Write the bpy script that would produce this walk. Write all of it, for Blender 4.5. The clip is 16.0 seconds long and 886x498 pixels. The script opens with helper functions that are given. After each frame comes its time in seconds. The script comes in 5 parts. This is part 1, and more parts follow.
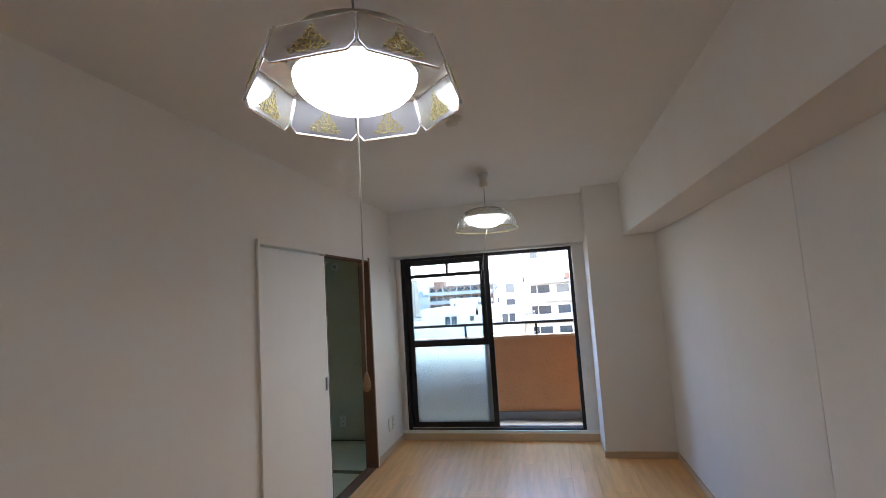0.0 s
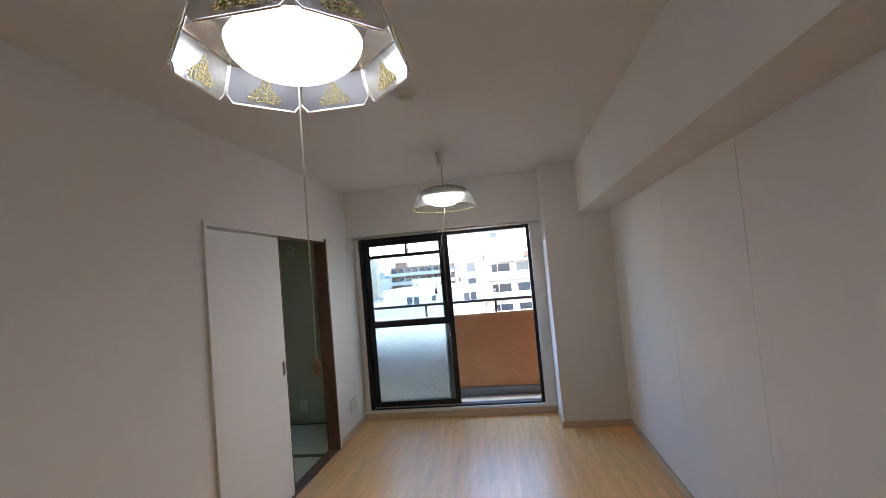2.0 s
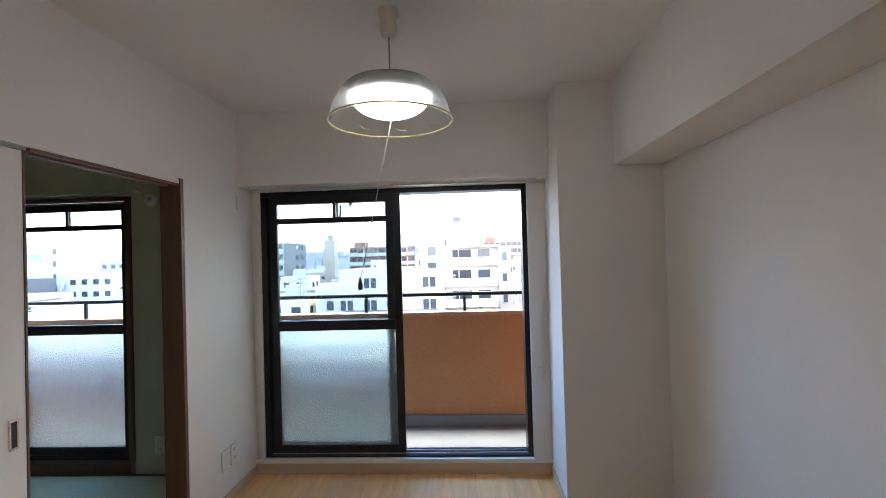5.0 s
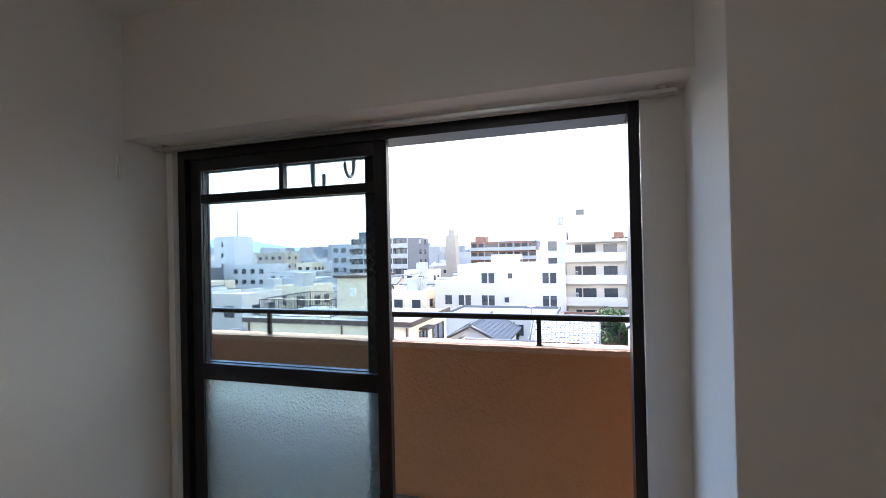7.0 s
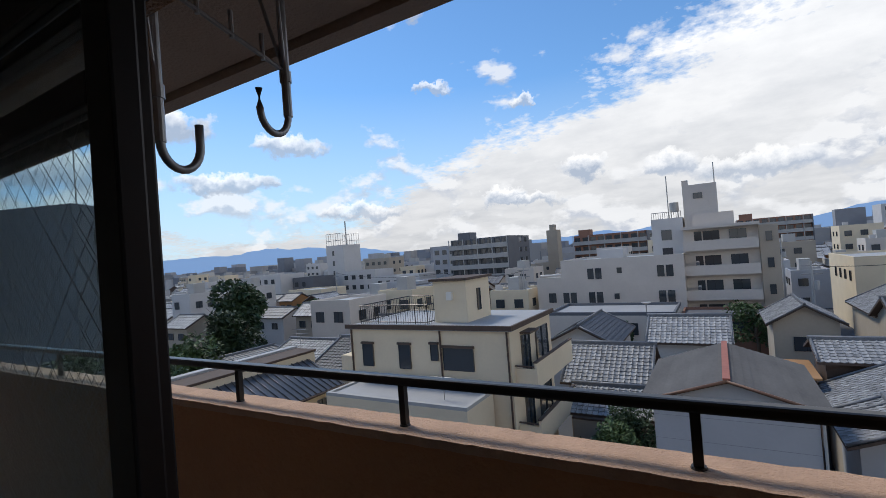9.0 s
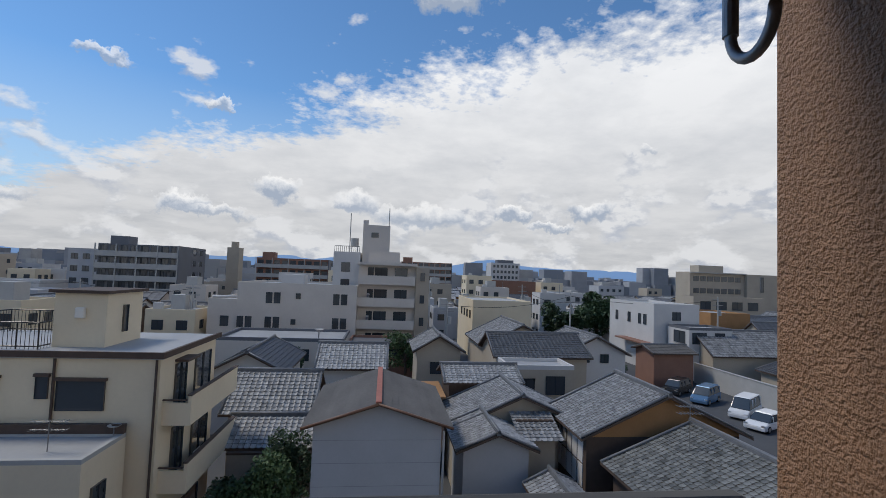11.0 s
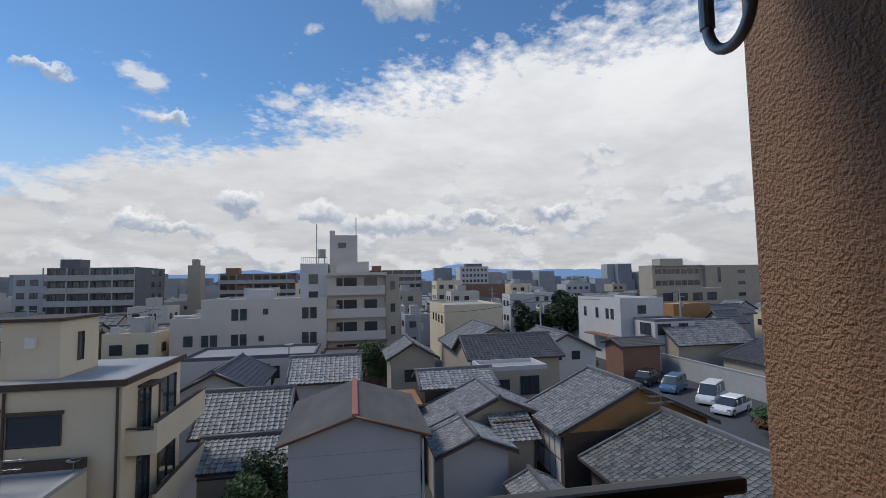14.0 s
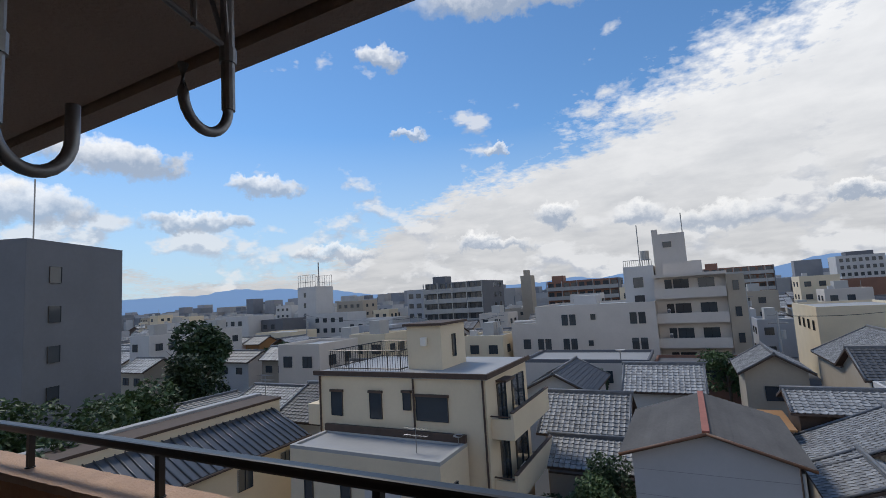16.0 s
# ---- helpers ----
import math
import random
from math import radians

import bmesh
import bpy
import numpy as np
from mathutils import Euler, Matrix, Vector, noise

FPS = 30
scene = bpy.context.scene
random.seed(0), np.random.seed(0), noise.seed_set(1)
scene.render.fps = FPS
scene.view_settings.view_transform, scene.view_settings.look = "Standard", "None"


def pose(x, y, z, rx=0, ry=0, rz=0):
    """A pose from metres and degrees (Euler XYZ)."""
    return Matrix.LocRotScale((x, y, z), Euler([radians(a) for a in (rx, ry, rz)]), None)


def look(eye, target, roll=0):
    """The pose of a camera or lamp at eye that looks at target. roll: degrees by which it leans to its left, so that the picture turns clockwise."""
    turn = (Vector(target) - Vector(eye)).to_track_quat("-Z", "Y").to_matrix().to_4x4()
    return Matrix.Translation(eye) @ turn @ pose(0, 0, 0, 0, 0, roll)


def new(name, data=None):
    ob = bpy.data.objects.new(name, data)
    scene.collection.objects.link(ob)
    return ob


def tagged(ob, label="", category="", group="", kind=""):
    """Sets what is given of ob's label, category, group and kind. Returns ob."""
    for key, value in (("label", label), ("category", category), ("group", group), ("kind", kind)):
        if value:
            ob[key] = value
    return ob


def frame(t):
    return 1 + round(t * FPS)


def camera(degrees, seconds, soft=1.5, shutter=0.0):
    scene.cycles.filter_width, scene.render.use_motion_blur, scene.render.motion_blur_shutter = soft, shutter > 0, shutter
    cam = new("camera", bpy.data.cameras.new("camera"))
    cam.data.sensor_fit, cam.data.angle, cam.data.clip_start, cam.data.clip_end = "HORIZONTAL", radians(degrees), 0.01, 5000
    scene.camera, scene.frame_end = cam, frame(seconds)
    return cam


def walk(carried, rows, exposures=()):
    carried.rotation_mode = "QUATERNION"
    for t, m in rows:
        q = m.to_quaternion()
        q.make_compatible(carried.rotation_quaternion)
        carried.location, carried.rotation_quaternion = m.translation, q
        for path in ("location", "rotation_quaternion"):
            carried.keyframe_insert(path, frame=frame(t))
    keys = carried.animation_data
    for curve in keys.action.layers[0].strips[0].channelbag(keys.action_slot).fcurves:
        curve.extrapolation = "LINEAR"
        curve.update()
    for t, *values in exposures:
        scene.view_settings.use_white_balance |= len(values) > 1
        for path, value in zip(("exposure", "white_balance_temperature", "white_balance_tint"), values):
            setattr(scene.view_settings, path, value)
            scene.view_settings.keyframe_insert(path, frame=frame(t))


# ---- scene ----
cam = camera(87.2, 16.0, soft=0.8)
PATH = [
    (0, (1.632, -4.711, 1.499), (1.204, -2.768, 1.698), -3.6),
    (0.5, (1.632, -4.69, 1.505), (1.196, -2.746, 1.673), -3.3),
    (1, (1.665, -4.693, 1.489), (1.276, -2.737, 1.629), -3.9),
    (1.5, (1.634, -4.681, 1.503), (1.31, -2.71, 1.612), -4.6),
    (2, (1.646, -4.671, 1.491), (1.374, -2.692, 1.594), -5.0),
    (2.5, (1.633, -4.602, 1.474), (1.404, -2.617, 1.56), -4.9),
    (3, (1.591, -4.431, 1.451), (1.424, -2.438, 1.474), -4.1),
    (3.5, (1.495, -4.159, 1.456), (1.432, -2.16, 1.445), -3.5),
    (4, (1.472, -3.779, 1.463), (1.406, -1.78, 1.437), -2.7),
    (4.5, (1.439, -3.393, 1.46), (1.309, -1.398, 1.475), -1.7),
    (5, (1.493, -2.949, 1.462), (1.382, -0.952, 1.486), -1.6),
    (5.2, (1.547, -2.775, 1.46), (1.435, -0.779, 1.488), -1.8),
    (7.5, (1.752, -0.98, 1.48), (0.939, 0.847, 1.473), -1.9),
    (8, (1.672, -0.632, 1.484), (0.697, 1.114, 1.461), -3.4),
    (8.5, (1.565, -0.31, 1.503), (0.499, 1.382, 1.485), -4.1),
    (9, (1.521, -0.022, 1.522), (0.505, 1.701, 1.552), -4.4),
    (9.5, (1.471, 0.161, 1.543), (0.652, 1.984, 1.636), -3.3),
    (10, (1.443, 0.36, 1.545), (1.041, 2.317, 1.641), 0.0),
    (12.3, (1.461, 0.459, 1.488), (1.999, 2.382, 1.603), 0.2),
    (12.5, (1.46, 0.461, 1.489), (2.011, 2.381, 1.596), 0.2),
    (13, (1.447, 0.442, 1.499), (2.01, 2.359, 1.594), 0.2),
    (13.5, (1.433, 0.446, 1.491), (1.962, 2.372, 1.598), -0.2),
    (14, (1.405, 0.46, 1.512), (1.781, 2.42, 1.647), -1.0),
    (14.5, (1.35, 0.47, 1.545), (1.418, 2.461, 1.719), -1.8),
    (15, (1.325, 0.38, 1.56), (1.009, 2.343, 1.772), -2.4),
    (15.5, (1.318, 0.335, 1.565), (0.671, 2.216, 1.775), -3.2),
    (16, (1.276, 0.288, 1.553), (0.372, 2.059, 1.762), -3.5),
]
# exposure follows the clip's camera: bright indoors, darker outside
walk(cam, [(t, look(e, g, r)) for t, e, g, r in PATH],
     [(0, 3.92), (4.5, 3.92), (5.2, 3.8), (7.3, 2.6), (7.6, 2.05), (8.0, 1.35), (8.5, 0.8), (9.0, 0.35), (10, 0.0), (12.3, 0.15), (14, 0.02), (16, 0.12)])

# ---------- world, sun ----------
SUN_EL, SUN_AZ = radians(55), radians(-70)
world = bpy.data.worlds.new("sky")
scene.world = world
world.use_nodes = True
N, K = world.node_tree.nodes, world.node_tree.links
N.clear()


def wn(kind, **kw):
    n = N.new(kind)
    for i, v in kw.pop("ins", {}).items():
        n.inputs[i].default_value = v
    for k, v in kw.items():
        if k == "operation":
            n.operation = v
        elif k == "sky_type":
            n.sky_type = v
    return n


def wmath(op, a, b):
    n = wn("ShaderNodeMath", operation=op)
    for i, v in ((0, a), (1, b)):
        if isinstance(v, (int, float)):
            n.inputs[i].default_value = v
        else:
            K.new(v, n.inputs[i])
    return n.outputs[0]


sky = wn("ShaderNodeTexSky", sky_type="NISHITA")
sky.sun_disc, sky.sun_elevation, sky.sun_rotation = False, SUN_EL, SUN_AZ
sky.air_density, sky.dust_density, sky.ozone_density = 1.0, 0.1, 4.0
coord = wn("ShaderNodeTexCoord")
sep = wn("ShaderNodeSeparateXYZ")
K.new(coord.outputs["Generated"], sep.inputs[0])
X, Y, Z = sep.outputs
lift = wmath("ADD", wmath("MAXIMUM", Z, 0.0), 0.16)
flat = wn("ShaderNodeCombineXYZ")
K.new(wmath("DIVIDE", X, lift), flat.inputs[0])
K.new(wmath("DIVIDE", Y, lift), flat.inputs[1])
big = wn("ShaderNodeTexNoise", ins={"Scale": 1.1, "Detail": 9.0, "Roughness": 0.62, "Distortion": 0.3})
small = wn("ShaderNodeTexNoise", ins={"Scale": 20.0, "Detail": 6.0, "Roughness": 0.6})
tone = wn("ShaderNodeTexNoise", ins={"Scale": 2.3, "Detail": 7.0, "Roughness": 0.6})
for n in (big, small, tone):
    K.new(flat.outputs[0], n.inputs["Vector"])
bank = wmath("ADD", wmath("MULTIPLY", X, 0.404), wmath("ADD", wmath("MULTIPLY", wmath("ABSOLUTE", Y, 0.0), 0.448), wmath("MULTIPLY", Z, -0.796)))
low = wmath("SUBTRACT", 0.27, Z)
dens = wmath("ADD", wmath("ADD", big.outputs["Fac"], wmath("MULTIPLY", small.outputs["Fac"], 0.34)),
             wmath("ADD", wmath("MULTIPLY", wmath("MAXIMUM", bank, -0.06), 2.2), wmath("MULTIPLY", wmath("MAXIMUM", low, 0.0), 1.7)))
ramp = wn("ShaderNodeMapRange")
ramp.inputs["From Min"].default_value, ramp.inputs["From Max"].default_value = 0.885, 1.03
K.new(dens, ramp.inputs["Value"])
shade = wn("ShaderNodeMapRange")
for k, v in (("From Min", 0.38), ("From Max", 0.68), ("To Min", 1.0), ("To Max", 0.55)):
    shade.inputs[k].default_value = v
K.new(tone.outputs["Fac"], shade.inputs["Value"])
tint = wn("ShaderNodeMix")
tint.data_type = "RGBA"
tint.inputs["A"].default_value = (4.5, 4.8, 5.3, 1)
tint.inputs["B"].default_value = (7.7, 7.8, 8.0, 1)
K.new(shade.outputs[0], tint.inputs["Factor"])
mixc = wn("ShaderNodeMix")
mixc.data_type = "RGBA"
K.new(ramp.outputs[0], mixc.inputs["Factor"])
lit = wn("ShaderNodeVectorMath", operation="MULTIPLY")
lit.inputs[1].default_value = (0.82, 1.08, 1.22)
K.new(sky.outputs[0], lit.inputs[0])
# small heaped clouds low over the horizon
heap_at = wn("ShaderNodeVectorMath", operation="MULTIPLY")
heap_at.inputs[1].default_value = (7.0, 7.0, 12.0)
K.new(coord.outputs["Generated"], heap_at.inputs[0])
heap_up = wn("ShaderNodeVectorMath", operation="ADD")
heap_up.inputs[1].default_value = (0.0, 0.0, 0.28)
K.new(heap_at.outputs[0], heap_up.inputs[0])
heap = wn("ShaderNodeTexNoise", ins={"Scale": 1.0, "Detail": 8.0, "Roughness": 0.55})
heap2 = wn("ShaderNodeTexNoise", ins={"Scale": 1.0, "Detail": 8.0, "Roughness": 0.55})
K.new(heap_at.outputs[0], heap.inputs["Vector"])
K.new(heap_up.outputs[0], heap2.inputs["Vector"])
band = wn("ShaderNodeMapRange")
for k, v in (("From Min", 0.14), ("From Max", 0.32), ("To Min", 0.0), ("To Max", 0.13)):
    band.inputs[k].default_value = v
K.new(Z, band.inputs["Value"])
heap_d = wn("ShaderNodeMapRange")
for k, v in (("From Min", 0.5), ("From Max", 0.57)):
    heap_d.inputs[k].default_value = v
K.new(wmath("SUBTRACT", heap.outputs["Fac"], band.outputs[0]), heap_d.inputs["Value"])
heap_l = wn("ShaderNodeMapRange")
for k, v in (("From Min", -0.04), ("From Max", 0.03)):
    heap_l.inputs[k].default_value = v
K.new(wmath("SUBTRACT", heap.outputs["Fac"], heap2.outputs["Fac"]), heap_l.inputs["Value"])
heap_c = wn("ShaderNodeMix")
heap_c.data_type = "RGBA"
heap_c.inputs["A"].default_value = (4.3, 4.7, 5.5, 1)
heap_c.inputs["B"].default_value = (7.3, 7.4, 7.6, 1)
K.new(heap_l.outputs[0], heap_c.inputs["Factor"])
final = wn("ShaderNodeMix")
final.data_type = "RGBA"
K.new(wmath("MULTIPLY", heap_d.outputs[0], 0.75), final.inputs["Factor"])
K.new(mixc.outputs["Result"], final.inputs["A"])
K.new(heap_c.outputs["Result"], final.inputs["B"])
# pale haze low in the sky
haze = wn("ShaderNodeMapRange")
for k, v in (("From Min", 0.0), ("From Max", 0.34), ("To Min", 0.9), ("To Max", 0.0)):
    haze.inputs[k].default_value = v
K.new(Z, haze.inputs["Value"])
hazy = wn("ShaderNodeMix")
hazy.data_type = "RGBA"
hazy.inputs["B"].default_value = (4.6, 5.7, 6.9, 1)
K.new(haze.outputs[0], hazy.inputs["Factor"])
K.new(lit.outputs[0], hazy.inputs["A"])
K.new(hazy.outputs["Result"], mixc.inputs["A"])
rise = wn("ShaderNodeMapRange")
for k, v in (("From Min", 0.0), ("From Max", 0.42), ("To Min", 0.72), ("To Max", 1.12)):
    rise.inputs[k].default_value = v
K.new(Z, rise.inputs["Value"])
tint_up = wn("ShaderNodeVectorMath", operation="SCALE")
K.new(tint.outputs["Result"], tint_up.inputs[0])
K.new(rise.outputs[0], tint_up.inputs["Scale"])
K.new(tint_up.outputs[0], mixc.inputs["B"])
back = wn("ShaderNodeBackground", ins={"Strength": 0.1})
out = wn("ShaderNodeOutputWorld")
# single heaped clouds: where they stand (x, z of the direction), half width, half height, how solid
warp = wn("ShaderNodeTexNoise", ins={"Scale": 26.0, "Detail": 7.0, "Roughness": 0.62})
K.new(coord.outputs["Generated"], warp.inputs["Vector"])
warp_c = wn("ShaderNodeSeparateXYZ")
K.new(warp.outputs["Color"], warp_c.inputs[0])
XW = wmath("ADD", X, wmath("MULTIPLY", wmath("SUBTRACT", warp_c.outputs[0], 0.5), 0.11))
ZW = wmath("ADD", Z, wmath("MULTIPLY", wmath("SUBTRACT", warp_c.outputs[1], 0.5), 0.075))
cloud = final.outputs["Result"]
for cx, cz, hw, hh, solidity in ((-0.222, 0.157, 0.05, 0.026, 0.95), (-0.381, 0.117, 0.045, 0.022, 0.9), (-0.33, 0.104, 0.07, 0.014, 0.7), (0.07, 0.12, 0.12, 0.026, 0.75), (-0.06, 0.145, 0.05, 0.022, 0.7),
                                 (0.26, 0.134, 0.04, 0.016, 0.9), (0.405, 0.14, 0.04, 0.02, 0.9), (0.34, 0.106, 0.06, 0.011, 0.8), (0.49, 0.25, 0.022, 0.012, 0.5),
                                 (-0.2, 0.56, 0.22, 0.035, 0.85), (0.104, 0.53, 0.085, 0.032, 0.9), (-0.492, 0.477, 0.045, 0.018, 0.85), (-0.48, 0.342, 0.04, 0.01, 0.7), (-0.325, 0.302, 0.022, 0.01, 0.7),
                                 (-0.846, 0.275, 0.05, 0.035, 0.9), (-0.92, 0.19, 0.045, 0.035, 0.8), (-0.72, 0.242, 0.05, 0.022, 0.8), (-0.802, 0.17, 0.06, 0.02, 0.8), (-0.64, 0.105, 0.08, 0.018, 0.7)):
    up = wmath("DIVIDE", wmath("SUBTRACT", ZW, cz), hh)
    side = wmath("DIVIDE", wmath("SUBTRACT", XW, cx), hw)
    far = wmath("ADD", wmath("MULTIPLY", up, up), wmath("MULTIPLY", side, side))
    cover = wn("ShaderNodeMapRange")
    for k, v in (("From Min", 1.15), ("From Max", 0.45), ("To Min", 0.0), ("To Max", solidity)):
        cover.inputs[k].default_value = v
    K.new(far, cover.inputs["Value"])
    crest = wn("ShaderNodeMapRange")
    for k, v in (("From Min", -0.35), ("From Max", 0.75)):
        crest.inputs[k].default_value = v
    K.new(up, crest.inputs["Value"])
    body = wn("ShaderNodeMix")
    body.data_type = "RGBA"
    body.inputs["A"].default_value, body.inputs["B"].default_value = (3.4, 4.0, 5.0, 1), (9.2, 9.2, 9.2, 1)
    K.new(crest.outputs[0], body.inputs["Factor"])
    over = wn("ShaderNodeMix")
    over.data_type = "RGBA"
    K.new(wmath("MULTIPLY", cover.outputs[0], wmath("GREATER_THAN", Y, 0.0)), over.inputs["Factor"])
    K.new(cloud, over.inputs["A"])
    K.new(body.outputs["Result"], over.inputs["B"])
    cloud = over.outputs["Result"]
K.new(cloud, back.inputs[0])
K.new(back.outputs[0], out.inputs[0])

sun = new("sun", bpy.data.lights.new("sun", "SUN"))
sun.data.energy, sun.data.angle, sun.data.color = 1.75, radians(14), (1.0, 0.94, 0.84)
sun.matrix_world = look((0, 0, 0), (-math.sin(SUN_AZ) * math.cos(SUN_EL), -math.cos(SUN_AZ) * math.cos(SUN_EL), -math.sin(SUN_EL)))


# ---------- materials ----------
def mat(name, col, rough=0.8, metal=0.0, var=0.12, scale=3.0, bump=0.0, bscale=60.0, rand=0.0, spec=0.5, stretch=(1, 1, 1), stain=0.0):
    m = bpy.data.materials.new(name)
    m.use_nodes = True
    n, k = m.node_tree.nodes, m.node_tree.links
    p = n["Principled BSDF"]
    p.inputs["Roughness"].default_value = rough
    p.inputs["Metallic"].default_value = metal
    p.inputs["Specular IOR Level"].default_value = spec
    tc = n.new("ShaderNodeTexCoord")
    mp = n.new("ShaderNodeMapping")
    mp.inputs["Scale"].default_value = stretch
    k.new(tc.outputs["Object"], mp.inputs[0])
    a = n.new("ShaderNodeTexNoise")
    a.inputs["Scale"].default_value, a.inputs["Detail"].default_value = scale, 6
    b = n.new("ShaderNodeTexNoise")
    b.inputs["Scale"].default_value, b.inputs["Detail"].default_value = scale * 11, 3
    k.new(mp.outputs[0], a.inputs["Vector"])
    k.new(mp.outputs[0], b.inputs["Vector"])
    add = n.new("ShaderNodeMath")
    add.operation = "MULTIPLY_ADD"
    add.inputs[1].default_value = 0.4
    k.new(b.outputs["Fac"], add.inputs[0])
    k.new(a.outputs["Fac"], add.inputs[2])
    last = add.outputs[0]
    if rand:
        oi = n.new("ShaderNodeObjectInfo")
        ge = n.new("ShaderNodeNewGeometry")
        s = n.new("ShaderNodeMath")
        s.operation = "ADD"
        k.new(oi.outputs["Random"], s.inputs[0])
        k.new(ge.outputs["Random Per Island"], s.inputs[1])
        r = n.new("ShaderNodeMath")
        r.operation = "MULTIPLY_ADD"
        r.inputs[1].default_value = rand
        k.new(s.outputs[0], r.inputs[0])
        k.new(last, r.inputs[2])
        last = r.outputs[0]
    mr = n.new("ShaderNodeMapRange")
    mid = 0.7 + rand
    for key, v in (("From Min", mid - 0.35), ("From Max", mid + 0.35), ("To Min", 1 - var), ("To Max", 1 + var)):
        mr.inputs[key].default_value = v
    k.new(last, mr.inputs["Value"])
    mul = n.new("ShaderNodeVectorMath")
    mul.operation = "SCALE"
    mul.inputs[0].default_value = col
    k.new(mr.outputs[0], mul.inputs["Scale"])
    k.new(mul.outputs[0], p.inputs["Base Color"])
    if bump:
        c = n.new("ShaderNodeTexNoise")
        c.inputs["Scale"].default_value, c.inputs["Detail"].default_value = bscale, 4
        k.new(tc.outputs["Object"], c.inputs["Vector"])
        bp = n.new("ShaderNodeBump")
        bp.inputs["Strength"].default_value, bp.inputs["Distance"].default_value = min(1, bump * 2), bump * 0.02
        k.new(c.outputs["Fac"], bp.inputs["Height"])
        k.new(bp.outputs[0], p.inputs["Normal"])
    return m


def glow(name, col, power):
    m = mat(name, col, 0.4, var=0.0)
    p = m.node_tree.nodes["Principled BSDF"]
    p.inputs["Emission Color"].default_value = (*col, 1)
    p.inputs["Emission Strength"].default_value = power
    return m


def glass(name, col, rough, bump=0.0, bscale=60.0):
    m = mat(name, col, rough, var=0.0, bump=bump, bscale=bscale)
    p = m.node_tree.nodes["Principled BSDF"]
    p.inputs["Transmission Weight"].default_value = 1.0
    p.inputs["IOR"].default_value = 1.25 if rough < 0.1 else 1.35
    return m


M_PAPER = mat("white wallpaper", (0.82, 0.785, 0.75), 0.9, var=0.03, scale=2, bump=0.12, bscale=220)
M_CEIL = mat("ceiling paper", (0.79, 0.77, 0.745), 0.95, var=0.03, scale=1.5, bump=0.1, bscale=180)
M_DOOR = mat("white door sheet", (0.82, 0.80, 0.77), 0.6, var=0.02)
M_PLANK = mat("oak plank", (0.90, 0.50, 0.205), 0.33, var=0.2, scale=3, rand=0.22, stretch=(9, 0.8, 1), bump=0.03, bscale=90)
M_BASE = mat("pale wood trim", (0.62, 0.46, 0.31), 0.5, var=0.08, scale=4, stretch=(1, 1, 8))
M_BROWN = mat("brown wood", (0.17, 0.085, 0.05), 0.5, var=0.15, scale=6, stretch=(6, 6, 0.6))
M_BRONZE = mat("bronze aluminium", (0.035, 0.033, 0.036), 0.38, 0.6, var=0.1, scale=8)
M_ALU = mat("bright aluminium", (0.7, 0.7, 0.7), 0.35, 0.9, var=0.05)
M_WIRE = mat("wire", (0.3, 0.3, 0.3), 0.4, 0.8, var=0.05)
M_SAND = mat("sand wall", (0.58, 0.55, 0.42), 0.95, var=0.06, scale=3, bump=0.2, bscale=250)
M_TATAMI = mat("tatami rush", (0.58, 0.55, 0.36), 0.85, var=0.12, scale=5, stretch=(1, 14, 1), bump=0.1, bscale=150)
M_CLOTH = mat("tatami border", (0.12, 0.13, 0.07), 0.9)
M_PLASTIC = mat("cream plastic", (0.78, 0.74, 0.66), 0.45, var=0.04)
M_CORD = mat("cord", (0.55, 0.5, 0.45), 0.8)
M_KNOB = mat("wooden knob", (0.30, 0.17, 0.09), 0.45, var=0.2, scale=30)
M_GLOBE = glow("lit globe", (0.93, 0.97, 1.0), 0.68)
M_CLEAR = glass("clear glass", (0.76, 0.85, 0.87), 0.0)
M_FROST = glass("frosted glass", (0.80, 0.90, 0.88), 0.55, 0.5, 95)
M_SHADE = glass("ribbed shade glass", (0.66, 0.68, 0.79), 0.2, 0.12, 420)
M_SHADE.node_tree.nodes["Principled BSDF"].inputs["Transmission Weight"].default_value = 0.93
M_ACRYL = glass("shade acrylic", (0.92, 0.93, 0.90), 0.25, 0.1, 60)
M_GOLD = mat("gold ornament", (0.55, 0.47, 0.2), 0.4, 0.5)
M_DARKORN = mat("dark ornament", (0.05, 0.05, 0.06), 0.5)
M_CHROME = mat("chrome strip", (0.75, 0.75, 0.78), 0.2, 1.0, var=0.03)
M_ORANGE = mat("terracotta paint", (0.50, 0.245, 0.115), 0.85, var=0.1, scale=2.5, bump=0.5, bscale=45)
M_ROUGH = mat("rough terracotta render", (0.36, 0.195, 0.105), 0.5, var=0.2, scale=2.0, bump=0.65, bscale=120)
M_CAPST = mat("parapet cap", (0.52, 0.33, 0.22), 0.8, var=0.22, scale=5, bump=0.4, bscale=110)
M_GREYP = mat("grey waterproof paint", (0.19, 0.205, 0.22), 0.5, var=0.1, scale=3, bump=0.1)
M_SOFFIT = mat("soffit paint", (0.38, 0.30, 0.25), 0.9, var=0.08, bump=0.4, bscale=70)
M_RAIL = mat("dark rail paint", (0.03, 0.027, 0.025), 0.35, 0.4, var=0.1, scale=10)
M_GALV = mat("galvanised steel", (0.34, 0.35, 0.37), 0.5, 0.7, var=0.2, scale=25)
M_TILE = mat("grey roof tile", (0.26, 0.258, 0.255), 0.5, var=0.6, scale=4.0, rand=0.3, bump=0.1, bscale=30)
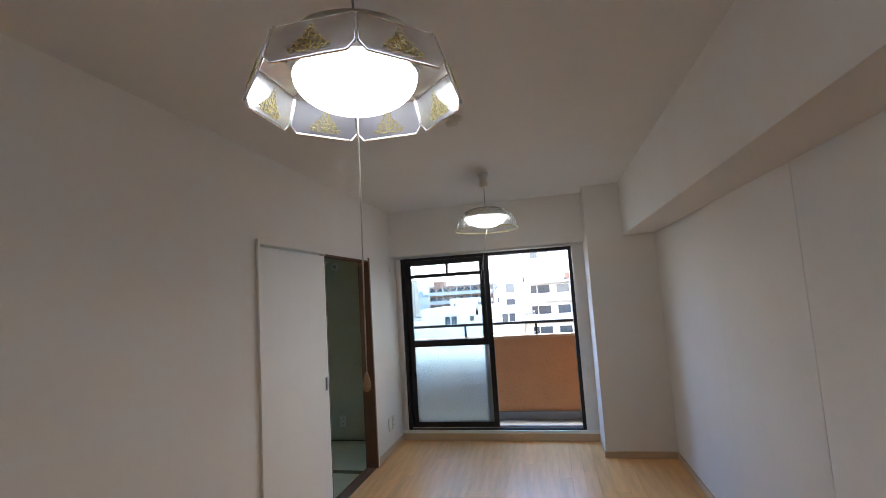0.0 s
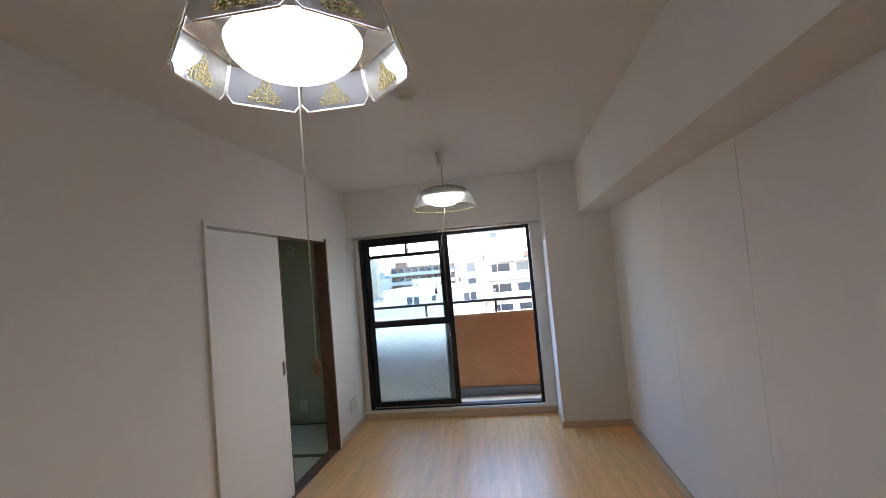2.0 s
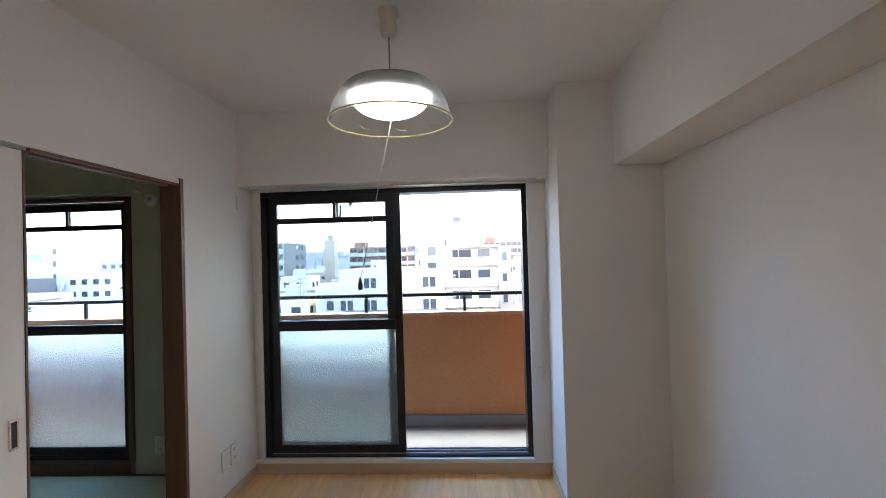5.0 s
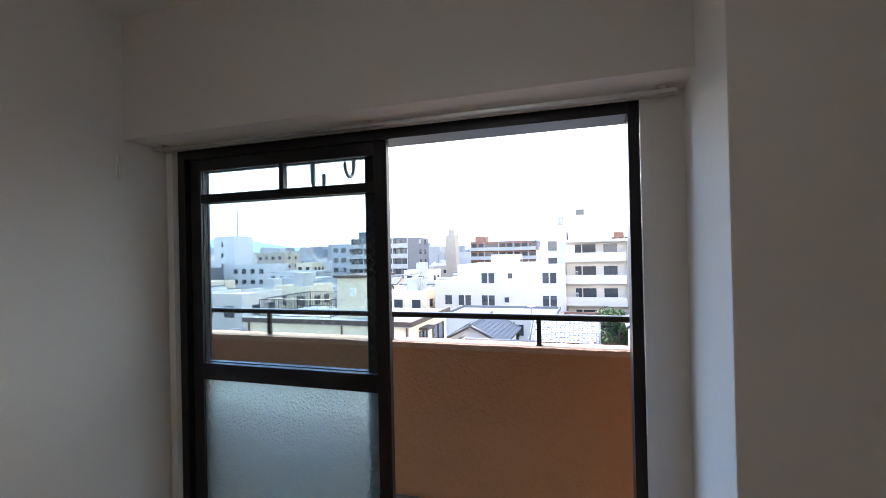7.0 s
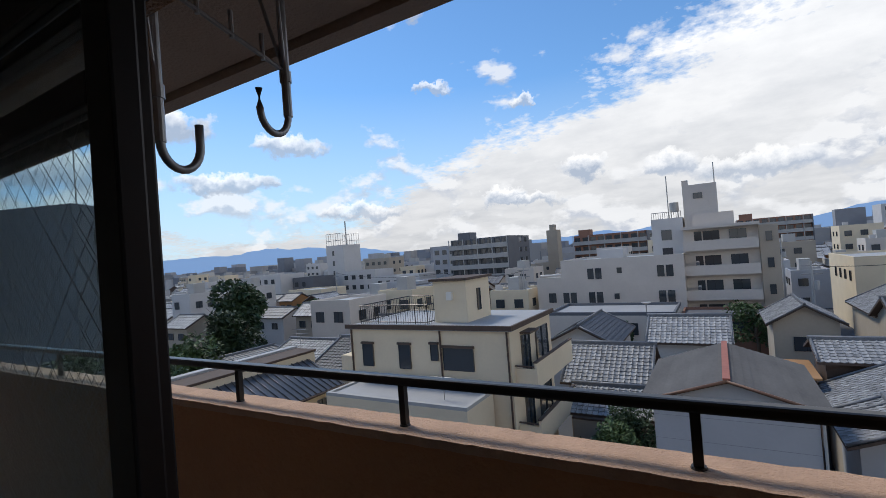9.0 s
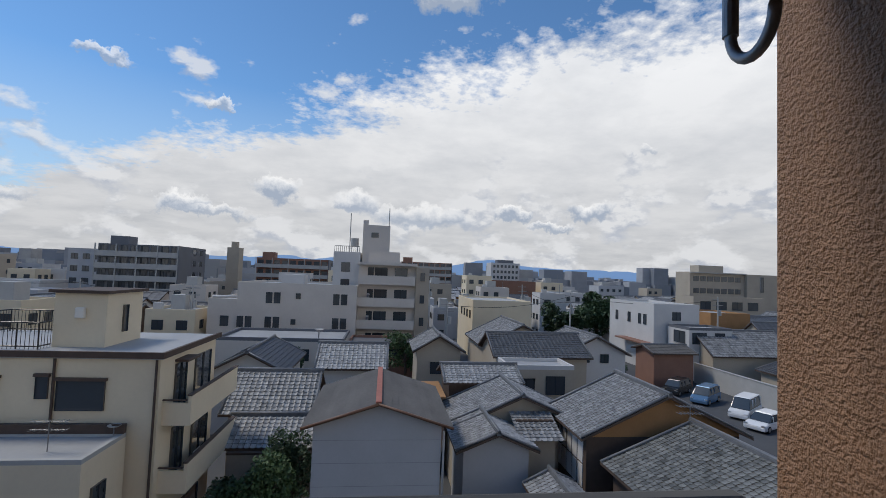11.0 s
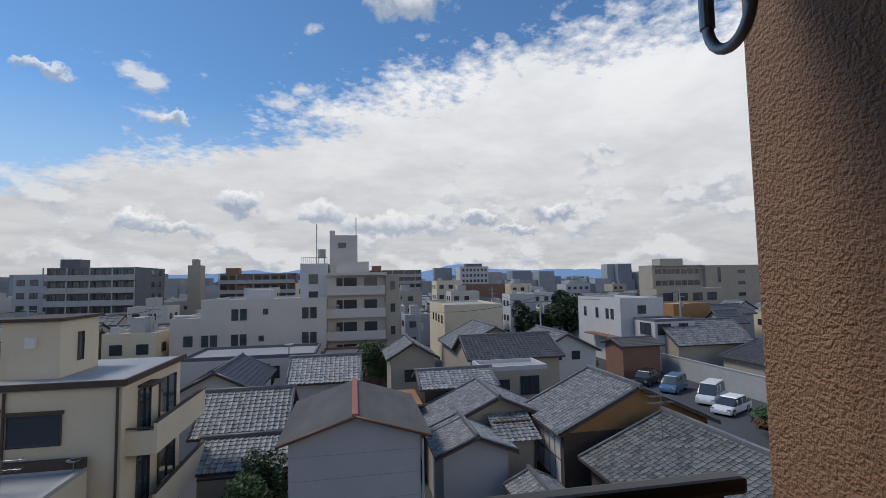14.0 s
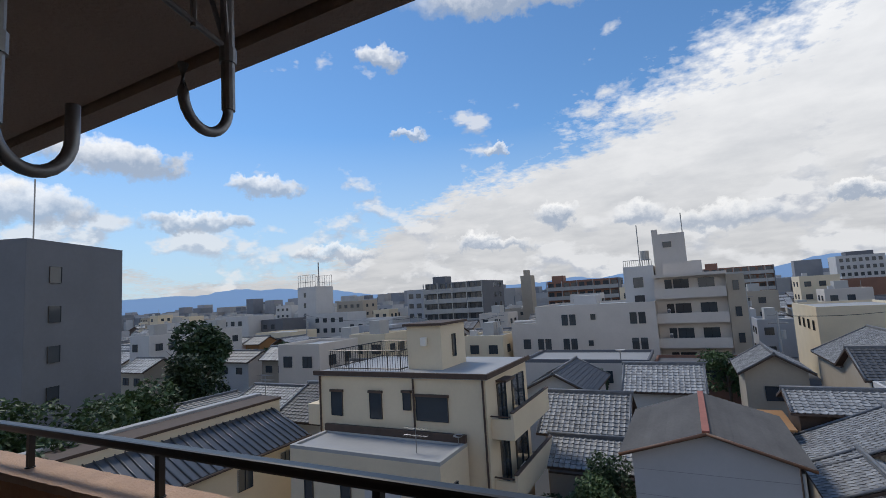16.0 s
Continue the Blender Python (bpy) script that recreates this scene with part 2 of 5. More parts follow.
M_TILE3 = mat("mossy roof tile", (0.15, 0.15, 0.14), 0.6, var=0.7, scale=4.0, rand=0.35, bump=0.1, bscale=30)
M_TILE2 = mat("dark roof tile", (0.085, 0.086, 0.09), 0.45, var=0.35, scale=1.5, rand=0.12, bump=0.1, bscale=30)
M_RIDGE = mat("ridge tile", (0.15, 0.155, 0.165), 0.45, var=0.3, scale=3)
M_SLATE = mat("slate sheet roof", (0.125, 0.118, 0.112), 0.9, var=0.25, spec=0.2, scale=0.9, rand=0.15, stretch=(1, 0.4, 1))
M_METAL = mat("dark metal roof", (0.10, 0.105, 0.115), 0.35, 0.3, var=0.12, scale=1.0)
M_RED = mat("rust red ridge", (0.35, 0.12, 0.08), 0.6, var=0.2)
M_CREAM = mat("cream render", (0.72, 0.61, 0.44), 0.9, var=0.07, scale=0.6, bump=0.1, bscale=20)
M_WHITEW = mat("white render", (0.57, 0.55, 0.53), 0.9, var=0.09, scale=0.4, bump=0.05, bscale=10)
M_PINKW = mat("pale grey render", (0.60, 0.54, 0.48), 0.9, var=0.09, scale=0.35)
M_GREYW = mat("grey siding", (0.43, 0.43, 0.44), 0.8, var=0.07, scale=0.6)
M_BLOCKG = mat("dark grey block wall", (0.17, 0.175, 0.19), 0.8, var=0.12, scale=0.3)
M_JOINT = mat("siding joint", (0.27, 0.27, 0.28), 0.85)
M_DKGREY = mat("dark grey tile wall", (0.13, 0.135, 0.15), 0.7, var=0.1, scale=0.5)
M_BEIGEW = mat("beige wall", (0.42, 0.36, 0.285), 0.9, var=0.1, scale=0.4)
M_BRICKW = mat("brown brick wall", (0.25, 0.13, 0.09), 0.85, var=0.15, scale=0.6)
M_OCHRE = mat("ochre plaster", (0.36, 0.19, 0.08), 0.9, var=0.15, scale=0.8)
M_TIMBER = mat("dark timber", (0.09, 0.06, 0.045), 0.8, var=0.2, scale=3)
M_FLATR = mat("flat roof sheet", (0.36, 0.36, 0.36), 0.6, var=0.12, scale=0.5)
M_CONC = mat("concrete", (0.42, 0.41, 0.39), 0.9, var=0.12, scale=0.7)
M_WIN = mat("dark window glass", (0.045, 0.055, 0.065), 0.08, var=0.1, scale=0.6, spec=0.8)
M_WINF = mat("window frame metal", (0.12, 0.11, 0.1), 0.4, 0.3)
M_WINL = mat("pale window frame", (0.5, 0.5, 0.5), 0.4, 0.3)
M_ASPH = mat("asphalt", (0.075, 0.077, 0.082), 0.9, var=0.15, scale=0.3, bump=0.1)
M_LEAF = mat("leaf", (0.055, 0.095, 0.03), 0.6, var=0.45, scale=0.8, rand=0.3)
M_LEAF2 = mat("dark leaf", (0.035, 0.065, 0.025), 0.6, var=0.45, scale=0.8, rand=0.3)
M_BARK = mat("bark", (0.12, 0.085, 0.06), 0.9, var=0.2, scale=6)
M_RUBBER = mat("tyre rubber", (0.02, 0.02, 0.02), 0.8)
M_CARW = mat("white car paint", (0.75, 0.75, 0.75), 0.25, var=0.02)
M_CARB = mat("blue car paint", (0.13, 0.24, 0.38), 0.25, 0.3, var=0.03)
M_CARD = mat("black car paint", (0.02, 0.022, 0.025), 0.2, var=0.03)
M_CARR = mat("orange car paint", (0.55, 0.15, 0.06), 0.25, var=0.03)
M_FARCITY = [mat("far wall " + w, c, 0.9, var=0.3, scale=0.03, rand=0.5) for w, c in
             (("pale", (0.50, 0.48, 0.46)), ("grey", (0.30, 0.30, 0.31)), ("roof", (0.19, 0.20, 0.22)))]


# ---------- builders ----------
def bx(bm, a, b, bev=0.0, mi=0):
    r = bmesh.ops.create_cube(bm, size=1)
    vs = r["verts"]
    for v in vs:
        v.co = [(a[i] + b[i]) / 2 + v.co[i] * (b[i] - a[i]) for i in range(3)]
    fs = list({f for v in vs for f in v.link_faces})
    for f in fs:
        f.material_index = mi
    if bev:
        bmesh.ops.bevel(bm, geom=list({e for v in vs for e in v.link_edges}), offset=bev, segments=2, affect="EDGES", profile=0.6)
    return bm


def cyl(bm, p, q, r1, r2=None, seg=12):
    p, q = Vector(p), Vector(q)
    d = q - p
    m = Matrix.Translation((p + q) / 2) @ d.to_track_quat("Z", "Y").to_matrix().to_4x4()
    bmesh.ops.create_cone(bm, cap_ends=True, segments=seg, radius1=r1, radius2=r1 if r2 is None else r2, depth=d.length, matrix=m)
    return bm


def tube(bm, pts, r, seg=10):
    rings = []
    for i, p in enumerate(pts):
        d = (Vector(pts[min(i + 1, len(pts) - 1)]) - Vector(pts[max(i - 1, 0)])).normalized()
        q = d.to_track_quat("Z", "Y")
        rings.append([bm.verts.new(Vector(p) + q @ Vector((r * math.cos(a), r * math.sin(a), 0))) for a in (2 * math.pi * j / seg for j in range(seg))])
    for A, B in zip(rings, rings[1:]):
        for j in range(seg):
            bm.faces.new((A[j], A[(j + 1) % seg], B[(j + 1) % seg], B[j])).smooth = True
    bm.faces.new(rings[0][::-1])
    bm.faces.new(rings[-1])
    return bm


def lathe(bm, c, prof, seg=32, rot=0.0, smooth=True):
    rings = [[bm.verts.new((c[0] + r * math.cos(rot + 2 * math.pi * j / seg), c[1] + r * math.sin(rot + 2 * math.pi * j / seg), c[2] + z)) for j in range(seg)] for r, z in prof]
    for A, B in zip(rings, rings[1:]):
        for j in range(seg):
            bm.faces.new((A[j], A[(j + 1) % seg], B[(j + 1) % seg], B[j])).smooth = smooth
    return bm


def B():
    return bmesh.new()


def thing(name, at, label, category, group="", kind=""):
    ob = new(name)
    ob.location = at
    return tagged(ob, label, category, group, kind)


def world_at(ob):
    p = Vector((0, 0, 0))
    while ob:
        p += ob.location
        ob = ob.parent
    return p


def part(name, bm, m, parent=None, label=""):
    me = bpy.data.meshes.new(name)
    if parent:
        bmesh.ops.translate(bm, verts=bm.verts, vec=-world_at(parent))
    bm.normal_update()
    bm.to_mesh(me)
    bm.free()
    for k in (m if isinstance(m, list) else [m]):
        me.materials.append(k)
    ob = new(name, me)
    ob.parent = parent
    if label:
        ob["label"] = label
    return ob


def raw(name, vs, fs, m, parent=None, smooth=False):
    me = bpy.data.meshes.new(name)
    o = world_at(parent) if parent else Vector((0, 0, 0))
    me.from_pydata([(v[0] - o.x, v[1] - o.y, v[2] - o.z) for v in vs], [], fs)
    me.materials.append(m)
    if smooth:
        me.polygons.foreach_set("use_smooth", [True] * len(me.polygons))
    ob = new(name, me)
    ob.parent = parent
    return ob


def solid(name, bm, m, label, category="", kind="structure"):
    return tagged(part(name, bm, m), label, category or name.split("_")[0], kind=kind)

# ---------- apartment shell ----------
RW, BACK, CH, GROUND = 2.59, -6.6, 2.42, -11.0
solid("floor_base", bx(B(), (-0.09, BACK, -0.3), (RW + 0.1, 0.3, -0.012)), M_BROWN, "dark board under the oak plank floor", "floor")
solid("ceiling", bx(B(), (-0.1, BACK, CH), (RW + 0.1, 0.0, CH + 0.2)), M_CEIL, "plain off-white papered ceiling")
solid("wall_left_front", bx(B(), (-0.09, -0.6, -0.012), (0, 0.2, CH)), M_PAPER, "white papered wall beside the sliding door", "wall")
solid("wall_left_over_door", bx(B(), (-0.09, -2.32, 1.875), (0, -0.6, CH)), M_PAPER, "white papered wall above the sliding door", "wall")
solid("wall_left_back", bx(B(), (-0.09, BACK, -0.012), (0, -2.32, CH)), M_PAPER, "white papered wall behind the sliding door", "wall")
solid("wall_back", bx(B(), (-0.09, BACK - 0.1, -0.012), (RW, BACK, CH)), M_PAPER, "white papered end wall", "wall")
panels = tagged(part("wall_right", bx(B(), (RW + 0.012, BACK, -0.012), (RW + 0.12, 0.2, CH)), M_DARKORN), "white papered wall of wide panels with thin seams", "wall", kind="structure")
for a, b in ((BACK, -4.5), (-4.497, -2.668), (-2.664, -1.7005), (-1.699, -0.29)):
    part("panel", bx(B(), (RW, a, -0.012), (RW + 0.012, b, 1.938)), M_PAPER, panels)
solid("beam_right", bx(B(), (2.32, BACK, 1.938), (RW + 0.1, -0.29, CH + 0.02)), M_PAPER, "white papered ceiling beam along the wall", "beam")
solid("pillar", bx(B(), (2.005, -0.29, -0.012), (RW + 0.1, 0.3, CH + 0.02), 0.004), M_PAPER, "white papered square corner pillar", "pillar")
solid("wall_window_lintel", bx(B(), (-0.09, 0.0, 1.943), (2.005, 0.34, CH + 0.02)), M_PAPER, "white papered lintel over the balcony window", "wall")
solid("wall_window_right", bx(B(), (1.9, 0.175, -0.012), (2.005, 0.34, 1.943)), M_PAPER, "white narrow wall beside the window", "wall")
solid("wall_window_left", bx(B(), (0.0, 0.19, -0.012), (0.055, 0.34, 1.943)), M_PAPER, "white narrow jamb beside the window", "wall")
solid("wall_window_sill", bx(B(), (0.055, 0.19, -0.2), (1.9, 0.34, 0.098)), M_PAPER, "low wall under the balcony window", "wall")
solid("window_sill", bx(B(), (0.0, 0.16, 0.072), (2.005, 0.2, 0.1), 0.004), M_DOOR, "white strip sill under the balcony window", "sill")
solid("window_trim_left", bx(B(), (0.035, 0.165, 0.1), (0.062, 0.2, 1.943)), M_DOOR, "white upright trim beside the window", "trim")
solid("window_trim_right", bx(B(), (1.885, 0.16, 0.1), (1.91, 0.185, 1.943)), M_DOOR, "white upright trim beside the window", "trim")
for i, (a, b) in enumerate((((0, -0.575, 0), (0.012, 0.16, 0.06)), ((0.0, 0.163, 0), (2.005, 0.19, 0.072)), ((1.993, -0.302, 0), (2.005, 0.163, 0.06)),
                            ((2.005, -0.302, 0), (RW, -0.29, 0.06)), ((RW - 0.012, BACK, 0), (RW, -0.302, 0.06)), ((0, BACK, 0), (0.012, -2.4, 0.06)))):
    solid("baseboard_%d" % (i + 1), bx(B(), a, b, 0.003), M_BASE, "pale wood baseboard along the wall", "baseboard")

# sliding door to the tatami room
for nm, a, b, m in (("door_frame_right", (-0.1, -0.625, 0), (0.012, -0.6, 1.895), M_BROWN), ("door_frame_top", (-0.1, -2.32, 1.868), (0.006, -0.625, 1.888), M_DOOR),
                    ("door_frame_left", (-0.02, -2.335, 0), (0.016, -2.31, 1.895), M_DOOR), ("door_trim_right", (0.0, -0.6, 0), (0.014, -0.578, 1.895), M_DOOR)):
    solid(nm, bx(B(), a, b, 0.002), m, "narrow upright frame of the sliding doorway", "door frame")
solid("door_track", bx(bx(bx(B(), (-0.1, -2.36, -0.012), (0, -0.625, 0.002)), (-0.075, -2.36, 0.002), (-0.065, -0.625, 0.008)), (-0.035, -2.36, 0.002), (-0.025, -0.625, 0.008)),
      M_BROWN, "brown wooden threshold with two sliding tracks", "threshold")
solid("door_head_track", bx(bx(B(), (-0.09, -1.44, 1.856), (-0.055, -0.625, 1.868)), (-0.012, -1.44, 1.856), (0.002, -0.625, 1.868)), M_BROWN, "brown head track of the sliding doorway", "door frame")
door = thing("sliding_door", (-0.03, -1.91, 0.008), "white half-open sliding door with a recessed metal pull", "door")
part("leaf", bx(B(), (-0.05, -2.31, 0.008), (-0.016, -1.452, 1.856), 0.003), M_DOOR, door)
part("edge_strip", bx(B(), (-0.05, -1.451, 0.008), (-0.014, -1.444, 1.856)), M_BROWN, door, "thin brown edge strip")
pull = part("pull", bx(bx(bx(bx(B(), (-0.016, -1.515, 0.86), (-0.012, -1.508, 0.96)), (-0.016, -1.488, 0.86), (-0.012, -1.481, 0.96)),
            (-0.016, -1.508, 0.952), (-0.012, -1.488, 0.96)), (-0.016, -1.508, 0.86), (-0.012, -1.488, 0.868)), M_CHROME, door, "chrome recessed pull")
part("recess", bx(B(), (-0.016, -1.508, 0.868), (-0.0145, -1.488, 0.952)), M_DARKORN, pull, "dark recess")

# ---------- tatami room ----------
TX = -3.5
solid("floor_tatami_room", bx(B(), (TX, -3.6, -0.3), (-0.1, 0.2, -0.03)), M_TIMBER, "board under the tatami mats", "floor")
for a, b in (((TX + 0.01, -0.72), (-1.9, 0.17)), ((-1.895, -0.72), (-0.11, 0.17)), ((TX + 0.01, -1.63), (-1.9, -0.73)), ((-1.895, -1.63), (-0.11, -0.73)),
             ((TX + 0.01, -2.55), (-1.9, -1.64)), ((-1.895, -2.55), (-0.11, -1.64)), ((TX + 0.01, -3.5), (-1.9, -2.56)), ((-1.895, -3.5), (-0.11, -2.56))):
    t = thing("tatami_mat", ((a[0] + b[0]) / 2, (a[1] + b[1]) / 2, -0.03), "pale green woven rush tatami mat on the floor", "mat", "tatami mats")
    part("rush_cover", bx(B(), (a[0], a[1] + 0.03, -0.03), (b[0], b[1] - 0.03, 0.0), 0.003), M_TATAMI, t)
    for y in (a[1], b[1] - 0.029):
        part("border", bx(B(), (a[0], y, -0.03), (b[0], y + 0.029, 0.001)), M_CLOTH, t, "dark cloth border")
solid("ceiling_tatami_room", bx(B(), (TX, -3.6, CH), (-0.1, 0.2, CH + 0.2)), M_SAND, "plain ceiling of the tatami room", "ceiling")
solid("wall_tatami_left", bx(B(), (TX - 0.1, -3.6, -0.3), (TX, 0.3, CH)), M_SAND, "sand-plastered green-beige wall", "wall")
solid("wall_tatami_back", bx(B(), (TX, -3.7, -0.3), (-0.1, -3.6, CH)), M_SAND, "sand-plastered green-beige end wall", "wall")
solid("wall_tatami_window_right", bx(B(), (-0.880, 0.2, -0.2), (0.0, 0.34, CH)), M_SAND, "sand-plastered green-beige wall beside the window", "wall")
solid("wall_tatami_window_left", bx(B(), (TX, 0.2, -0.2), (-2.690, 0.34, CH)), M_SAND, "sand-plastered green-beige wall beside the window", "wall")
solid("wall_tatami_lintel", bx(B(), (-2.690, 0.2, 1.92), (-0.880, 0.34, CH)), M_SAND, "sand-plastered wall over the window", "wall")
solid("wall_tatami_partition", bx(B(), (-0.104, -3.6, 0), (-0.092, -2.32, CH)), M_SAND, "sand-plastered side of the partition", "wall")
solid("window_sill_tatami", bx(bx(B(), (-2.690, 0.16, 0.0), (-0.880, 0.34, 0.075)), (-0.905, 0.17, 0.075), (-0.875, 0.21, 1.92)), M_BROWN, "brown wooden sill and jamb of the window", "sill")
solid("window_head_tatami", bx(B(), (-2.690, 0.17, 1.9), (-0.875, 0.21, 1.93)), M_BROWN, "brown wooden head of the window", "trim")


# ---------- balcony windows ----------
def sash(x0, x1, y, z0, z1, label, barred=True):
    s = thing("sash_door", ((x0 + x1) / 2, y, z0), label, "sliding window", "balcony sashes")
    w, d = 0.052, 0.014
    for nm, a, b in (("stile", (x0, z0), (x0 + w, z1)), ("stile", (x1 - w, z0), (x1, z1)), ("bottom_rail", (x0 + w, z0), (x1 - w, z0 + 0.05)),
                     ("top_rail", (x0 + w, z1 - 0.05), (x1 - w, z1)), ("middle_rail", (x0 + w, 0.962), (x1 - w, 1.03)), ("crossbar", (x0 + w, 1.705), (x1 - w, 1.741))):
        part(nm, bx(B(), (a[0], y - d, a[1]), (b[0], y + d, b[1]), 0.003), M_BRONZE, s)
    xm = (x0 + x1) / 2
    if barred:
        part("transom_bar", bx(B(), (xm - 0.01, y - d, 1.741), (xm + 0.01, y + d, z1 - 0.05)), M_BRONZE, s)
    for nm, a, b, m in (("clear_pane", (x0 + w, 1.03), (x1 - w, 1.705), M_CLEAR), ("frosted_pane", (x0 + w, z0 + 0.05), (x1 - w, 0.962), M_FROST),
                        ("transom_pane", (x0 + w, 1.741), (xm - 0.01, z1 - 0.05), M_CLEAR), ("transom_pane", (xm + 0.01, 1.741), (x1 - w, z1 - 0.05), M_CLEAR)):
        p = part(nm, bx(B(), (a[0], y - 0.003, a[1]), (b[0], y + 0.003, b[1])), m, s)
        p.visible_shadow = False
    bm = B()
    h0, h1, x2, x3, g = 1.03, 1.705, x0 + w, x1 - w, 0.042
    n = int((x3 - x2 + (h1 - h0)) / g)
    for k in range(1, n):
        for sgn in (1, -1):
            c = k * g
            p = (min(c, x3 - x2), max(0, c - (x3 - x2)))
            q = (max(0, c - (h1 - h0)), min(c, h1 - h0))
            f = (lambda v: (x2 + v[0], y, h0 + v[1])) if sgn > 0 else (lambda v: (x3 - v[0], y, h0 + v[1]))
            if (Vector(p) - Vector(q)).length > 0.01:
                cyl(bm, f(p), f(q), 0.0005, seg=3)
    part("wire_mesh", bm, M_WIRE, s, "fine diamond wire in the glass")
    return s


fr = thing("window_1", (0.97, 0.25, 0.1), "bronze aluminium balcony window frame with double track", "window", kind="structure")
for nm, a, b in (("frame_side", (0.062, 0.19, 0.1), (0.1, 0.32, 1.928)), ("frame_side", (1.852, 0.19, 0.1), (1.885, 0.32, 1.928)),
                 ("frame_head", (0.1, 0.19, 1.89), (1.852, 0.32, 1.928)), ("frame_foot", (0.1, 0.19, 0.1), (1.852, 0.32, 0.112)),
                 ("track", (0.1, 0.215, 0.112), (1.852, 0.222, 0.122)), ("track", (0.1, 0.262, 0.112), (1.852, 0.269, 0.122))):
    part(nm, bx(B(), a, b, 0.002), M_BRONZE if "track" not in nm else M_ALU, fr)
sash(0.1, 0.972, 0.262, 0.125, 1.89, "bronze framed sash with wired clear glass above frosted glass, slid behind", False)
sash(0.115, 1.03, 0.22, 0.125, 1.89, "bronze framed sash with wired clear glass above frosted glass")
fr2 = thing("window_2", (-1.65, 0.25, 0.08), "bronze aluminium window frame of the tatami room", "window", kind="structure")
for nm, a, b in (("frame_side", (-2.690, 0.21, 0.078), (-2.650, 0.32, 1.9)), ("frame_side", (-0.915, 0.211, 0.078), (-0.882, 0.32, 1.9)),
                 ("frame_head", (-2.650, 0.21, 1.89), (-0.915, 0.32, 1.9)), ("frame_foot", (-2.650, 0.21, 0.078), (-0.915, 0.32, 0.112))):
    part(nm, bx(B(), a, b, 0.002), M_BRONZE, fr2)
sash(-1.830, -0.917, 0.235, 0.113, 1.89, "closed bronze framed sash of wired and frosted glass")
sash(-2.648, -1.740, 0.275, 0.113, 1.89, "closed bronze framed sash of wired and frosted glass")
lock = thing("sash_latch", (-0.895, 0.2, 0.97), "small white plastic latch on the window stile", "latch")
part("latch_body", bx(B(), (-0.912, 0.205, 0.93), (-0.892, 0.222, 1.0), 0.005), M_PLASTIC, lock)
for x0, x1, z, y in ((0.02, 1.98, 1.925, 0.12), (-2.64, -0.8, 1.955, 0.17)):
    r = thing("curtain_rail", (x0, y, z), "slim bright metal double curtain rail under the lintel", "curtain rail", "curtain rails")
    for dy in (0, 0.035):
        part("rail", bx(B(), (x0, y + dy - 0.006, z - 0.006), (x1, y + dy + 0.006, z + 0.006), 0.002), M_ALU, r)
    for k in range(3):
        x = x0 + 0.03 + (x1 - x0 - 0.08) * k / 2
        part("bracket", bx(B(), (x, y - 0.01, z + 0.006), (x + 0.02, y + 0.05, z + 0.016)), M_ALU, r)
cap = thing("hose_port", (-0.72, 0.2, 1.9), "round cream plastic air hose port cover on the wall", "port cover")
part("cover", cyl(B(), (-0.72, 0.2, 1.9), (-0.72, 0.175, 1.9), 0.045, 0.04, 24), M_PLASTIC, cap)
part("plug", cyl(B(), (-0.72, 0.175, 1.9), (-0.72, 0.163, 1.9), 0.022, 0.02, 16), M_GREYW, cap)


def plate(at, size, normal, holes, label, name="wall_outlet"):
    o = thing(name, at, label, "outlet", "wall outlets")
    u = Vector((0, 1, 0)) if abs(normal[0]) else Vector((1, 0, 0))
    n = Vector(normal)

    def b2(a, b, h):
        p = Vector(at) + u * a[0] + Vector((0, 0, a[1]))
        q = Vector(at) + u * b[0] + Vector((0, 0, b[1])) + n * h
        return bx(B(), [min(p[i], q[i]) for i in range(3)], [max(p[i], q[i]) for i in range(3)], 0.001)
    part("cover_plate", b2((-size[0] / 2, -size[1] / 2), (size[0] / 2, size[1] / 2), 0.007), M_PLASTIC, o)
    for z in holes:
        for dx in (-0.009, 0.005):
            part("slot", b2((dx, z - 0.008), (dx + 0.003, z + 0.008), 0.0085), M_DARKORN, o)


plate((0, -0.235, 0.27), (0.07, 0.12), (1, 0, 0), (), "cream blank plastic cover plate low on the wall", "cover_plate_switch")
plate((0, -0.13, 0.27), (0.07, 0.12), (1, 0, 0), (0.025, -0.025), "cream plastic double socket low on the wall")
plate((-0.7, 0.2, 0.19), (0.07, 0.12), (0, -1, 0), (0.025, -0.025), "cream plastic double socket on the sand wall")
plate((0, -0.02, 1.83), (0.02, 0.09), (1, 0, 0), (), "small cream plastic cord plate near the window", "cord_plate")
plate((1.945, 0.175, 0.66), (0.03, 0.1), (0, -1, 0), (), "small white plastic latch plate beside the window", "latch_plate")

# ---------- lamps ----------
det = thing("smoke_detector", (1.21, -2.38, CH), "round cream plastic smoke detector on the ceiling", "smoke detector")
part("base", lathe(B(), (1.21, -2.38, CH), ((0.05, 0.0), (0.05, -0.014), (0.04, -0.02), (0.0, -0.02)), 24), M_PLASTIC, det)
part("cap", lathe(B(), (1.21, -2.38, CH), ((0.032, -0.02), (0.032, -0.034), (0.022, -0.042), (0.0, -0.042)), 20), M_PLASTIC, det)


def hang(c, top_z, lamp):
    part("ceiling_rose", lathe(B(), (c[0], c[1], CH), ((0.04, 0), (0.04, -0.02), (0.032, -0.028), (0.032, -0.095), (0.026, -0.105), (0, -0.105)), 20), M_PLASTIC, lamp)
    part("cable", cyl(B(), (c[0], c[1], top_z), (c[0], c[1], CH - 0.1), 0.003, seg=8), M_WIRE, lamp)


